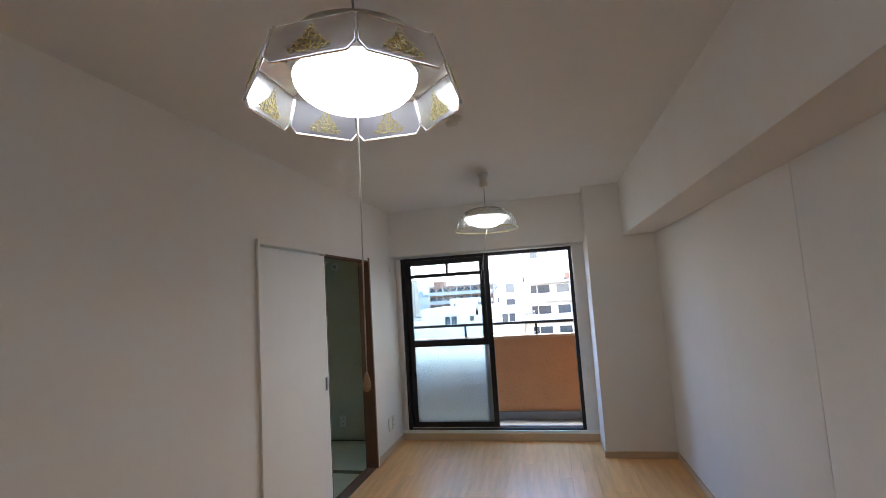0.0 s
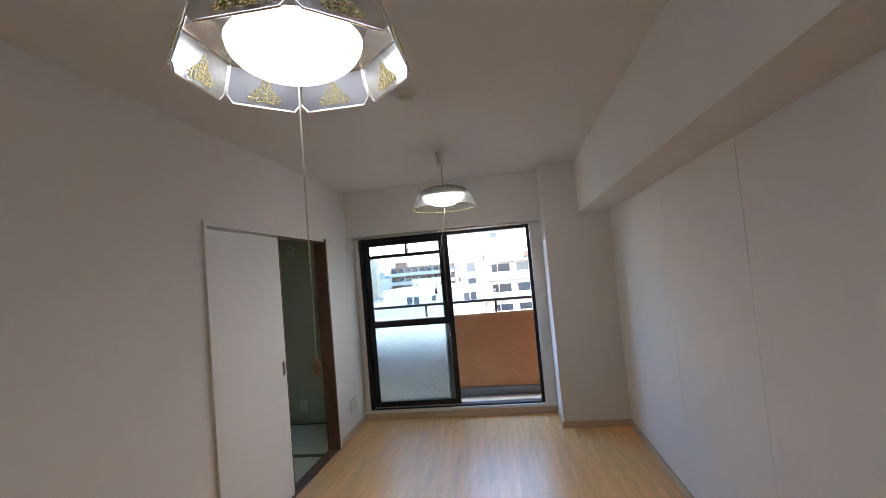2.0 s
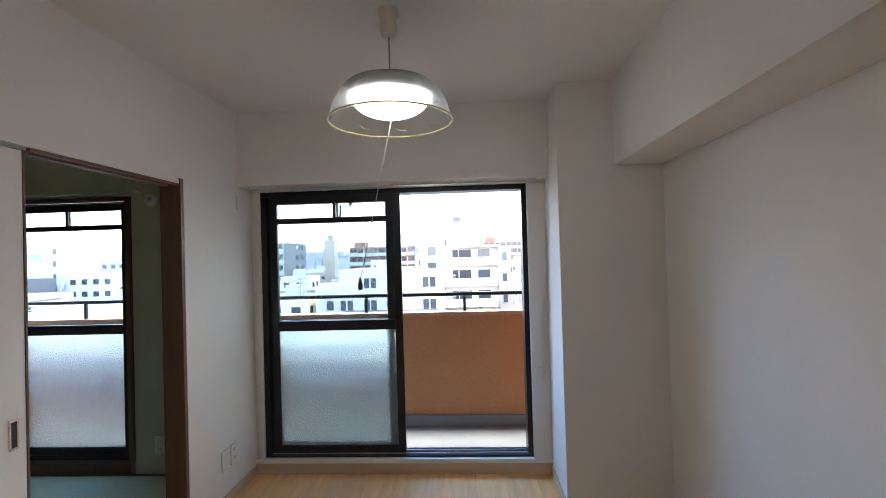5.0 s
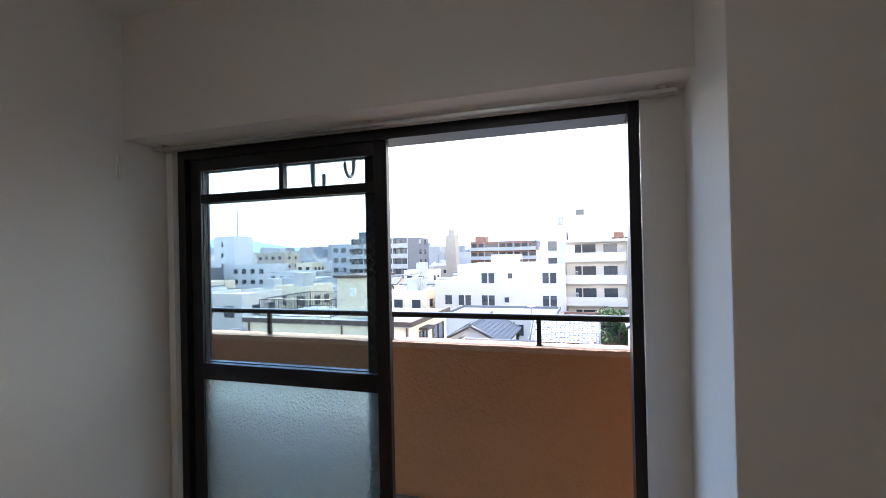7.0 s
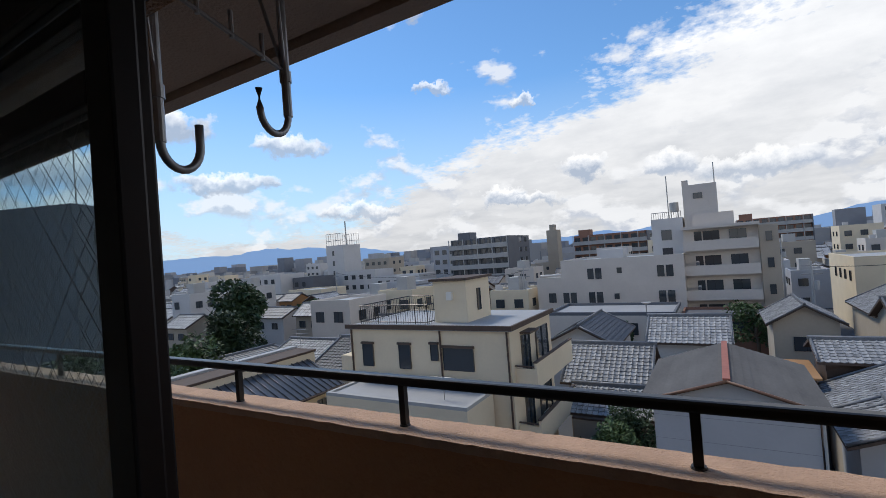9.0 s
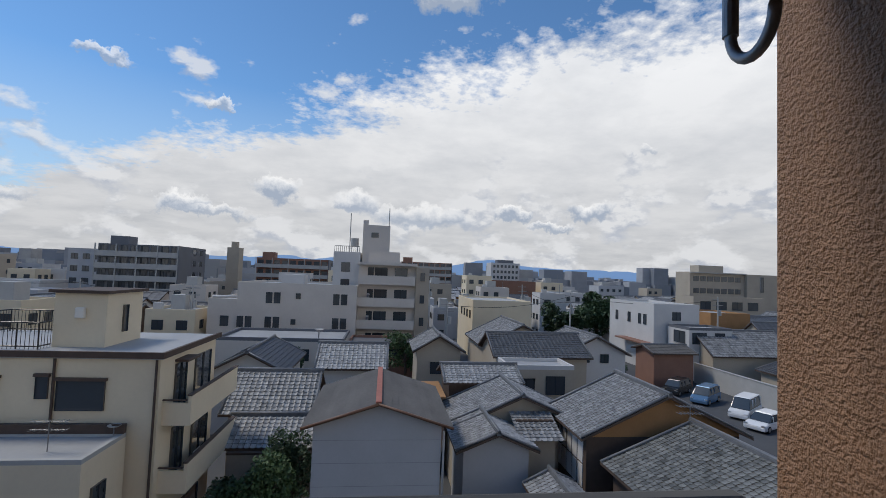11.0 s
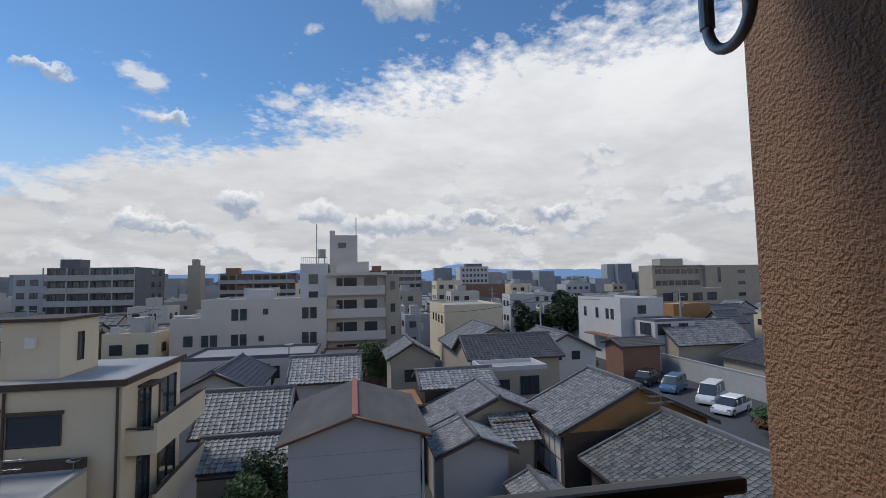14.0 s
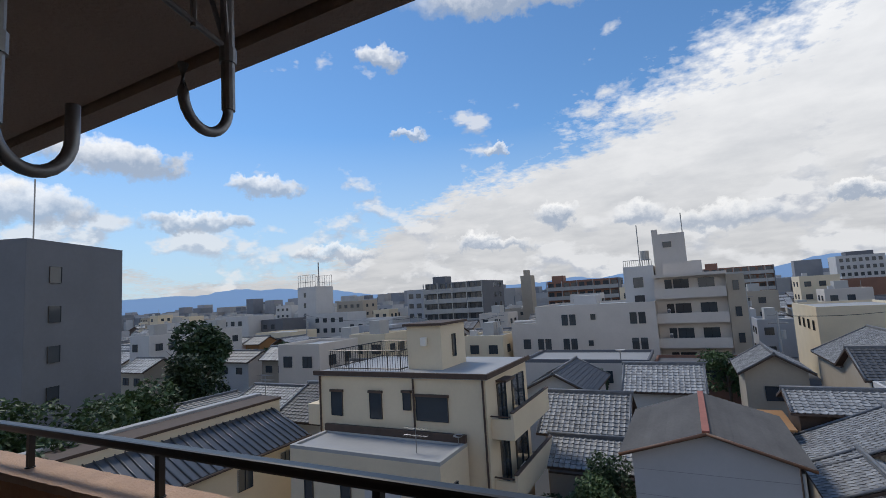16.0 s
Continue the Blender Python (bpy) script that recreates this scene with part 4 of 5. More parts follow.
for z in (-4.9, -7.6):
    bal = extra(b, "balcony", (-7.3, 20.9, z - 0.15), (-6.2, 26.9, z), M_CREAM)
    extra(bal, "front_wall", (-6.32, 20.9, z), (-6.2, 26.9, z + 1.05), M_CREAM)
    extra(bal, "side_wall", (-7.3, 20.9, z), (-6.32, 21.02, z + 0.75), M_CREAM)
    extra(bal, "top_rail", (-6.35, 20.85, z + 1.05), (-6.17, 26.95, z + 1.11), M_TIMBER)
    extra(bal, "corner_rail", (-7.3, 20.85, z + 0.85), (-6.35, 20.95, z + 0.9), M_TIMBER)
    window(b, -7.3, 22.4, z + 1.15, 1.1, 2.0, "right", W_DARK)
    window(b, -7.3, 24.9, z + 1.15, 1.9, 2.0, "right", W_DARK)
    extra(b, "canopy", (-7.3, 21.8, z + 2.25), (-6.75, 23.1, z + 2.35), M_TIMBER)
    aircon(-6.75, 23.7, z, "right")
window(b, -7.3, 23.5, -10.0, 3.2, 1.9, "right", W_DARK)
extra(b, "balcony", (-18.2, 20.6, -5.0), (-17.3, 22.4, -3.9), M_CREAM)
fence = thing("terrace_railing", (-15.0, 23.6, -2.12), "black metal railing around the roof terrace", "railing")
for (xa, ya), (xc, yc) in (((-17.0, 21.2), (-12.3, 21.2)), ((-17.0, 21.2), (-17.0, 26.3)), ((-17.0, 26.3), (-12.3, 26.3)), ((-12.3, 21.2), (-12.3, 21.9))):
    for z in (-2.0, -1.05):
        part("rail", cyl(B(), (xa, ya, z), (xc, yc, z), 0.03, seg=6), M_RAIL, fence)
    n = max(1, int(math.hypot(xc - xa, yc - ya) / 0.16))
    for k in range(n + 1):
        x, y = xa + (xc - xa) * k / n, ya + (yc - ya) * k / n
        part("bar", cyl(B(), (x, y, -2.12), (x, y, -1.05), 0.03 if k % 8 == 0 else 0.012, seg=5), M_RAIL, fence)

# low flat-roofed wing before it
b = block(-16.6, -8.3, 17.6, 20.3, -5.1, M_CREAM, "cream low wing with a grey flat roof", rim=0.16, rimm=M_CONC)
extra(b, "rear_kerb", (-16.6, 20.1, -5.1), (-8.3, 20.3, -4.75), M_TIMBER)
window(b, -13.2, 17.6, -7.1, 0.55, 1.2, "front", W_ONE)
window(b, -15.4, 17.6, -7.0, 0.5, 0.9, "front", W_ONE)
extra(b, "roller_shutter", (-12.1, 17.5, -8.4), (-10.2, 17.6, -6.6), M_WHITEW, "white roller shutter box")
window(b, -8.3, 18.6, -6.9, 0.8, 1.2, "right", W_DARK)


def antenna(x, y, z, h):
    a = thing("tv_antenna", (x, y, z), "thin metal television antenna on a mast", "antenna", "roof antennas")
    part("mast", cyl(B(), (x, y, z), (x, y, z + h), 0.02, seg=6), M_WIRE, a)
    for k, zz in enumerate((h - 0.05, h - 0.35)):
        part("boom", cyl(B(), (x - 0.6, y, z + zz), (x + 0.6, y, z + zz), 0.012, seg=5), M_WIRE, a)
        for j in range(7):
            part("element", cyl(B(), (x - 0.55 + 0.18 * j, y - 0.22, z + zz), (x - 0.55 + 0.18 * j, y + 0.22, z + zz), 0.008, seg=4), M_WIRE, a)


antenna(-10.0, 18.6, -5.3, 1.2)
antenna(-23.6, 22.4, -4.3, 1.6)
antenna(15.2, 20.0, -6.1, 2.2)
dish = thing("satellite_dish", (-8.6, 20.0, -5.1), "grey satellite dish on the low roof", "dish")
part("bowl", lathe(B(), (-8.6, 20.0, -4.7), [(0.24 * math.sin(a), -0.12 * math.cos(a)) for a in [k * 0.19 for k in range(8)]], 18), M_CONC, dish)
part("stand", cyl(B(), (-8.6, 20.0, -5.12), (-8.6, 20.0, -4.8), 0.02, seg=6), M_WIRE, dish)

# ribbed metal roof house, lean-to shape
b = thing("house", (-22.4, 16, GROUND), "cream house with a dark ribbed metal lean-to roof", "house", "town houses")
RL = Vector((2.9, 0, -1.45))
for y0, y1, dx in ((9.0, 21.9, 0.0),):
    bm = B()
    A = [bm.verts.new(p) for p in ((-22.4, y0, -4.6), (-19.4, y0, -6.0), (-19.4, y1, -6.0), (-22.4, y1, -4.6))]
    C = [bm.verts.new(v.co - Vector((0, 0, 0.12))) for v in A]
    bm.faces.new(A), bm.faces.new(C[::-1])
    for j in range(4):
        bm.faces.new((A[j], A[(j + 1) % 4], C[(j + 1) % 4], C[j]))
    bmesh.ops.recalc_face_normals(bm, faces=bm.faces)
    roof = part("roof", bm, M_METAL, b)
    for k in range(30):
        y = y0 + 0.3 + k * (y1 - y0 - 0.5) / 29
        part("rib", tube(B(), [(-22.38, y, -4.57), (-19.38, y, -5.97)], 0.035, 5), M_METAL, roof)
part("gutter", cyl(B(), (-19.32, 9, -6.08), (-19.32, 21.95, -6.08), 0.07, seg=8), M_TIMBER, b)
extra(b, "wall", (-24.3, 9.0, GROUND), (-19.7, 21.6, -6.25), M_CREAM)
extra(b, "upper_wall", (-24.6, 9.0, -6.25), (-22.35, 22.4, -4.2), M_CREAM)
extra(b, "coping", (-24.75, 8.9, -4.2), (-24.2, 22.6, -3.95), M_FLATR)
extra(b, "dark_edge", (-24.25, 8.9, -4.22), (-22.3, 22.5, -4.08), M_TIMBER)
window(b, -19.7, 17.5, -7.0, 0.9, 1.1, "right", W_PALE)
window(b, -19.7, 20.2, -6.9, 0.7, 0.8, "right", W_PALE)

# grey gabled house straight ahead: sheet roof with red ridge
GX0, GX1, GXM = -1.7, 4.6, 1.42
b = thing("house", (1.45, 24, GROUND), "grey sided gable house with a weathered slate roof and red ridge", "house", "town houses")
bm = B()
sec = [(GX0 + 0.45, GROUND), (GX1 - 0.45, GROUND), (GX1 - 0.45, -4.96), (GXM, -4.12), (GX0 + 0.45, -4.96)]
A, C = [bm.verts.new((x, 20.7, z)) for x, z in sec], [bm.verts.new((x, 27.0, z)) for x, z in sec]
bm.faces.new(A), bm.faces.new(C[::-1])
for j in range(5):
    bm.faces.new((A[j], A[(j + 1) % 5], C[(j + 1) % 5], C[j]))
bmesh.ops.recalc_face_normals(bm, faces=bm.faces)
part("wall", bm, M_GREYW, b)
for k in range(6):
    z = -5.6 - 0.95 * k
    extra(b, "siding_joint", (GX0 + 0.46, 20.69, z), (GX1 - 0.46, 20.7, z + 0.014), M_JOINT)
roof = prism(b, "roof", GX0, GX1, 20.3, 27.4, -4.95, -3.95, "y", M_TIMBER)
for x0, xm in ((GX0, GXM), (GX1, GXM)):
    n = 11
    for k in range(n):
        t0, t1 = k / n, (k + 1) / n
        vs = []
        for t, l in ((t0, 0.035), (t1, 0.012)):
            for y in (20.28, 27.42):
                vs.append((x0 + (xm - x0) * t, y, -4.95 + 1.0 * t + l))
        vs += [(x, y, z - 0.03) for x, y, z in vs[:2]]
        raw("slate_course", vs, [(0, 1, 3, 2), (4, 5, 1, 0)], M_SLATE, roof)
extra(b, "red_ridge", (GXM - 0.13, 20.25, -3.95), (GXM + 0.13, 27.45, -3.86), M_RED, "rust red ridge cap", 0.03)
for sx in (GX0, GX1):
    part("barge_board", tube(B(), [(sx, 20.25, -4.98), (GXM, 20.25, -3.98)], 0.06, 6), M_BROWN, b)
part("drain_pipe", cyl(B(), (GX1 - 0.35, 20.62, GROUND), (GX1 - 0.35, 20.62, -5.2), 0.05, seg=8), M_CONC, b)

# traditional tile-roofed houses
oh = gable_house(11.35, 20.6, 22.65, 28.3, -6.3, -4.2, "y", M_TIMBER, "old timber house with weathered grey tile roof and ochre gable", w=0.3, gm=M_OCHRE)
for k in range(5):
    for z in (-7.75, -8.95):
        extra(oh, "shutter_panel", (11.76, 23.45 + 0.72 * k, z), (11.8, 24.05 + 0.72 * k, z + 1.1), M_WHITEW, "pale panel between dark timbers")
extra(oh, "wall_end", (11.74, 27.1, -9.2), (11.8, 27.8, -6.5), M_OCHRE, "ochre plaster wall end")
gable_house(12.1, 21.5, 13.2, 22.2, -7.2, -5.3, "y", M_TIMBER, "old house with mossy grey tile roof below the balcony", tile=M_TILE3, w=0.28, singles=290)
ch = gable_house(5.4, 13.6, 26.3, 31.6, -7.0, -5.2, "y", M_BEIGEW, "old house with weathered grey tile roof and front skirt roof", w=0.3)
skirt = part("skirt_roof", bx(bx(B(), (8.9, 25.6, -6.42), (11.0, 26.5, -6.3)), (8.9, 25.0, -6.72), (11.0, 25.6, -6.6)), M_TIMBER, ch)
tiles("roof_tiles", (8.7, 24.2, -6.95), (2.4, 0, 0), (0, 2.3, 0.85), M_TILE, skirt, 0.3, 0.27)
extra(ch, "front_wall", (8.8, 24.7, GROUND), (10.8, 26.4, -7.0), M_BEIGEW)
gable_house(5.2, 9.4, 23.0, 27.4, -7.02, -6.18, "y", M_GREYW, "low annex with grey tile gable roof", w=0.28)
gable_house(5.6, 11.2, 31.5, 36.0, -5.7, -4.9, "x", M_TIMBER, "dark walled house with a small grey tile roof", w=0.32, wins=((7.4, -6.9, 1.4, 0.9),))
gable_house(20.0, 27.5, 47.0, 56.0, -6.3, -4.4, "y", M_WHITEW, "white walled gable house with grey tile roof", w=0.4, wins=((22.6, -6.7, 0.9, 0.9), (24.7, -6.7, 0.9, 0.9)))
gable_house(11.2, 20.5, 41.0, 48.0, -5.6, -3.9, "x", M_BEIGEW, "house with dark hipped tile roof", tile=M_TILE2, w=0.4)
gable_house(4.3, 9.3, 44.0, 51.0, -5.8, -4.3, "y", M_BEIGEW, "small beige gable house with pale tile roof", w=0.4, wins=((6.8, -7.3, 1.6, 1.1),))
gable_house(12.3, 22.0, 51.5, 62.0, -6.3, -3.9, "y", M_BEIGEW, "beige gable house with grey tile roof", w=0.42)
gable_house(-3.6, 2.0, 36.5, 42.0, -5.9, -4.4, "x", M_WHITEW, "white walled house with grey tile roof", w=0.36)
gable_house(-7.6, -2.2, 28.5, 34.0, -6.9, -5.0, "x", M_BEIGEW, "old house with grey tile roof and garden", w=0.32)
gable_house(-6.5, -0.8, 25.6, 29.2, -7.7, -6.6, "x", M_TIMBER, "low front roof of grey tiles by the garden", tile=M_TILE, w=0.3)
gable_house(-11.5, -5.6, 37.0, 46.0, -6.4, -4.9, "y", M_WHITEW, "white walled house with dark tile roof", tile=M_TILE2, w=0.4)
gable_house(8.4, 11.0, 17.5, 22.6, -8.3, -7.7, "y", M_TIMBER, "low lean-to with grey tile roof", w=0.28)
gable_house(-34, -24.5, 27, 34, -6.6, -5.2, "x", M_WHITEW, "white house with grey tile roof", w=0.4)
gable_house(-24.5, -17.8, 23.5, 31, -5.9, -4.2, "x", M_WHITEW, "white gable house with grey tile roof", tile=M_TILE2, w=0.36)
gable_house(-43, -31, 24, 31, -7.2, -6.0, "y", M_BEIGEW, "low house with dark tile roof", tile=M_TILE2, w=0.5)
gable_house(42, 54, 54, 62, -7.4, -4.6, "x", M_BEIGEW, "old house with patched grey tile roof", w=0.45)
gable_house(46, 58, 43, 52, -8.5, -6.6, "y", M_BEIGEW, "old beige house with dark roof", tile=M_TILE2, w=0.45)
b = block(11.6, 17.2, 37.5, 41.0, -5.6, M_BEIGEW, "beige annex with a white flat roof", rimm=M_WHITEW)
window(b, 13.2, 37.5, -7.2, 1.3, 1.1)
window(b, 15.6, 37.5, -7.2, 1.6, 1.5)
b = thing("shed", (4.6, 28, GROUND), "small shed with an orange brown sheet roof", "shed")
part("shed_wall", bx(B(), (3.9, 30.2, GROUND), (5.4, 34, -6.3)), M_TIMBER, b)
part("shed_roof", bx(B(), (3.7, 30.0, -6.3), (5.6, 34.2, -6.2)), M_OCHRE, b)

# tower block with stepped wings
b = thing("apartment_tower", (0, 66, GROUND), "pale grey six-storey apartment tower with balconies and roof tank", "building", "town buildings")
extra(b, "wall", (-2.07, 64.2, GROUND), (5.6, 74, 2.75), M_PINKW)
extra(b, "side_wing", (5.6, 63.5, GROUND), (7.4, 76, 2.3), M_BEIGEW)
extra(b, "stair_tower", (-1.87, 66, 2.75), (1.88, 71, 8.0), M_PINKW)
extra(b, "stair_cap", (-1.9, 66.5, 8.0), (-1.2, 67.5, 8.7), M_PINKW)
extra(b, "penthouse", (-1.0, 65.5, 2.75), (3.4, 71, 4.3), M_PINKW)
extra(b, "white_wing", (-5.7, 65.6, GROUND), (-2.07, 74, 4.1), M_WHITEW)
window(b, -0.2, 66, 6.6, 1.0, 0.7)
for k, z in enumerate((0.0, -2.95, -5.9, -8.8)):
    bal = extra(b, "balcony_slab", (-2.1, 63.0, z - 0.2), (5.5, 64.2, z), M_PINKW)
    extra(bal, "balcony_front", (-2.1, 63.0, z), (5.5, 63.12, z + 1.0), M_PINKW)
    for x, w in ((-0.5, 0.8), (0.9, 1.7), (3.6, 1.7)):
        window(b, x, 64.2, z + 1.35, w, 1.5, "front", W_PALE)
    if k:
        aircon(-0.7, 63.8, z + 0.9, "front")
extra(b, "canopy", (-2.2, 62.9, 2.4), (5.7, 64.2, 2.75), M_PINKW)
for z in (1.0, -2.0, -5.0, -8.0):
    window(b, 6.5, 63.5, z, 0.6, 1.1, "front", W_ONE)
for z in (2.0, -0.3):
    window(b, -4.0, 65.6, z, 1.2, 1.3, "front", W_PALE)
for x, y, h in ((-3.6, 66, 5.5), (1.7, 67, 2.6)):
    part("mast", cyl(B(), (x, y, 4 if x < 0 else 8), (x, y, (4 if x < 0 else 8) + h), 0.07, seg=6), M_WIRE, b)
part("water_tank", cyl(B(), (-3.0, 67, 4.9), (-3.0, 67, 6.1), 0.55, seg=14), M_CONC, b)
for dx in (-0.4, 0.4):
    part("tank_leg", cyl(B(), (-3.0 + dx, 67, 4.1), (-3.0 + dx, 67, 4.9), 0.06, seg=6), M_WIRE, b)
rr = part("roof_rail", cyl(B(), (-5.6, 65.7, 4.9), (-2.2, 65.7, 4.9), 0.04, seg=4), M_WIRE, b)
for k in range(14):
    part("rail_post", cyl(B(), (-5.6 + k * 0.26, 65.7, 4.1), (-5.6 + k * 0.26, 65.7, 4.9), 0.03, seg=4), M_WIRE, rr)
b = block(-17, -2.1, 62.3, 76, -0.4, M_PINKW, "pale grey three-storey wing with paired windows")
for x, z in ((-12.6, -2.3), (-12.6, -5.4), (-16.0, -5.4), (-4.2, -2.3), (-4.2, -5.4)):
    for d in (-0.5, 0.5):
        window(b, x + d, 62.3, z, 0.8, 1.4, "front", W_PALE)
for x, z in ((-9.5, -2.0), (-10.0, -5.3), (-7, -8.2), (-12.6, -8.4)):
    window(b, x, 62.3, z, 0.6, 0.7, "front", W_ONE)
extra(b, "roof_tank", (-12.5, 66, -0.7), (-9.5, 69, 0.7), M_WHITEW)
b = block(-20.6, -17, 62.6, 74, -2.6, M_PINKW, "low pale grey wing with a roof pipe")
window(b, -18.5, 62.6, -5.4, 1.0, 1.3)
part("roof_pipe", tube(B(), [(-20.4, 63.5, -2.4), (-16.9, 63.5, -2.4), (-16.9, 63.5, -0.6)], 0.18, 8), M_WHITEW, b)
b = block(-15.2, -2.5, 50, 58, -5.6, M_PINKW, "low pale grey flat-roofed building", rimm=M_DKGREY)
for x, w in ((-6.5, 1.1), (-11.3, 0.6), (-10.2, 0.6)):
    window(b, x, 50, -7.3, w, 1.2)
b = block(-2.4, 6.5, 55, 61, -6.6, M_BRICKW, "low brown annex with a dark roof", roof=M_DKGREY)
window(b, 2.5, 55, -7.8, 3.0, 1.0)
dish2 = thing("satellite_dish", (-5.2, 51, -5.6), "white satellite dish on the low roof", "dish")
part("bowl", lathe(B(), (-5.2, 51, -4.7), [(0.5 * math.sin(a), -0.2 * math.cos(a)) for a in [k * 0.2 for k in range(8)]], 16), M_WHITEW, dish2)
part("stand", cyl(B(), (-5.2, 51, -5.9), (-5.2, 51, -4.8), 0.06, seg=6), M_WIRE, dish2)


# slab apartment block with open galleries
def gallery_block(x0, x1, y0, y1, z1, side, wall, label, floors, bays):
    b = block(x0, side, y0 + 1.2, y1, z1, wall, label, rim=0.4)
    extra(b, "end_wall", (side, y0, GROUND), (x1, y1, z1), M_DKGREY)
    h = (z1 - GROUND) / floors
    for k in range(floors):
        z = GROUND + k * h
        g = extra(b, "gallery", (x0, y0, z - 0.1), (side, y0 + 1.2, z + 0.1), M_CONC)
        extra(g, "gallery_front", (x0, y0, z + 0.1), (side, y0 + 0.12, z + 1.15), M_CONC)
        for j in range(bays):
            window(b, x0 + (j + 0.5) * (side - x0) / bays, y0 + 1.2, z + 1.5, (side - x0) / bays * 0.7, 1.9, "front", W_DARK)
        for j in range(2):
            window(b, x1, y0 + (y1 - y0) * (0.55 + 0.25 * j), z + 1.6, 1.8, 1.3, "right", W_PALE)
    for j in range(0, bays + 1, 2):
        x = x0 + j * (side - x0) / bays
        extra(b, "pier", (x - 0.12, y0 - 0.05, GROUND), (x + 0.12, y0 + 0.1, z1), M_CONC)
    extra(b, "lift_house", (x0 + 1, y0 + 4, z1), (x0 + 5, y0 + 8, z1 + 2), wall)
    return b


gallery_block(-64.3, -46.2, 115, 131, 5.7, -46.5, M_DKGREY, "dark grey seven-storey slab apartment block with open galleries", 6, 8)
gallery_block(-41, -17.4, 160, 172, 4.8, -17.7, M_BRICKW, "brown apartment slab with gallery balconies", 5, 9)
gallery_block(8, 30, 200, 212, 6.3, 29.7, M_BRICKW, "dark brown apartment slab far off", 6, 9)
b = block(-76, -64.5, 125, 135, 4.4, M_GREYW, "grey apartment block beside the slab")
for k in range(5):
    for j in range(4):
        window(b, -74.5 + 2.7 * j, 125, 2.6 - 3 * k, 1.6, 1.4)
b = block(-43.7, -40.4, 140, 144, 6.9, M_BEIGEW, "slim beige tower with a flared top")
extra(b, "tower_top", (-42.8, 140.5, 6.9), (-41.4, 143, 8.6), M_BEIGEW)

# school-like beige block and its neighbours
b = block(79.5, 94.8, 112, 118, 4.6, M_BEIGEW, "beige four-storey institutional block with window bands")
for z in (2.9, -0.2, -3.5, -7):
    for j in range(7):
        window(b, 81.2 + j * 1.95, 112, z, 1.55, 1.3, "front", W_DARK)
extra(b, "roof_house", (83, 113.5, 4.2), (90, 117, 6.4), M_BEIGEW)
extra(b, "eave_slab", (79.3, 111.2, 4.3), (94.8, 112, 4.55), M_CONC)
b = block(94.8, 112, 111, 118, 4.4, M_BEIGEW, "beige institutional wing with few windows")
window(b, 99, 111, 1.8, 0.9, 4.0, "front", W_PALE)
for z in (2.6, -0.5, -3.6):
    window(b, 106, 111, z, 2.2, 0.9)
b = block(72, 90, 100, 106, -1.4, M_BEIGEW, "low beige front block of the school")
for j in range(4):
    window(b, 75 + 4 * j, 100, -3.4, 2.6, 1.9)
b = block(39.1, 46.0, 62, 74.9, -1.5, M_WHITEW, "white three-storey cube house with small windows")
for y in (64.2, 65.6, 68.6, 72.4):
    window(b, 39.1, y, -3.9, 0.75, 1.5, "left", W_ONE)
window(b, 42.5, 62, -3.2, 1.3, 1.2)
extra(b, "porch_roof", (37.5, 61.5, -7.2), (39.1, 70, -7.0), M_BRICKW)
b = block(41, 47, 57, 61.6, -4.2, M_WHITEW, "white two-storey annex with a balcony", rimm=M_DKGREY)
window(b, 42.4, 57, -5.6, 2.0, 1.5)
window(b, 45.3, 57, -5.6, 1.4, 1.5)
window(b, 41, 59, -5.6, 2.4, 1.6, "left", W_DARK)
gable_house(33.5, 39.5, 53, 58, -7.0, -6.3, "x", M_BRICKW, "brown boarded lean-to house", tile=M_SLATE, w=0.5)
b = block(14.8, 23.9, 70, 84, -2.2, M_CREAM, "cream walled house with small windows on its side")
for k in range(4):
    window(b, 14.8, 72 + 2.6 * k, -4.5, 0.8, 1.2, "left")
b = block(33.6, 51, 150, 165, 0.1, M_BRICKW, "brown brick walled block behind the houses")
b = block(58.7, 74.7, 250, 262, 8.9, M_WHITEW, "pale hotel block with a dark roof house far off")
for k in range(4):
    for j in range(7):
        window(b, 60.5 + 2.1 * j, 250, 7 - 3 * k, 1.2, 1.5)
extra(b, "roof_house", (63, 253, 8.9), (72, 259, 10.6), M_DKGREY)
b = block(57.5, 65, 75, 84, -3.4, M_OCHRE, "ochre walled house with a flat roof")
gable_house(65, 74, 74, 82, -5.5, -4.0, "x", M_GREYW, "grey house with a metal roof", tile=M_METAL, w=0.6)

# left: grey block, white tower, pale flats
b = thing("apartment_block", (-47, 16, GROUND), "large dark grey blank-walled apartment block", "building", "town buildings")
bm = bx(B(), (-62, 23.9 - 9, GROUND), (-42.8, 23.9, 7.5))
bmesh.ops.rotate(bm, verts=bm.verts, cent=(-42.8, 23.9, 0), matrix=Matrix.Rotation(radians(24), 3, "Z"))
part("wall", bm, M_BLOCKG, b)
for k in range(5):
    z = 5.0 - 2.9 * k
    o = window(b, -42.8 + 6.7 * math.sin(radians(24)) + 0.02, 23.9 - 6.7 * math.cos(radians(24)), z, 1.0, 1.2, "right", W_ONE)
    o.rotation_euler = (0, 0, math.pi / 2 + radians(24))
part("mast", cyl(B(), (-48, 19.5, 7.4), (-48, 19.5, 14), 0.06, seg=5), M_WIRE, b)
b = block(-107, -99.6, 110, 118, 7.5, M_WHITEW, "white tower block with a lattice crown")
bm = B()
for j in range(8):
    for yy in (110.2, 117.8):
        cyl(bm, (-106.8 + j, yy, 7.5), (-106.8 + j, yy, 11.2), 0.08, seg=4)
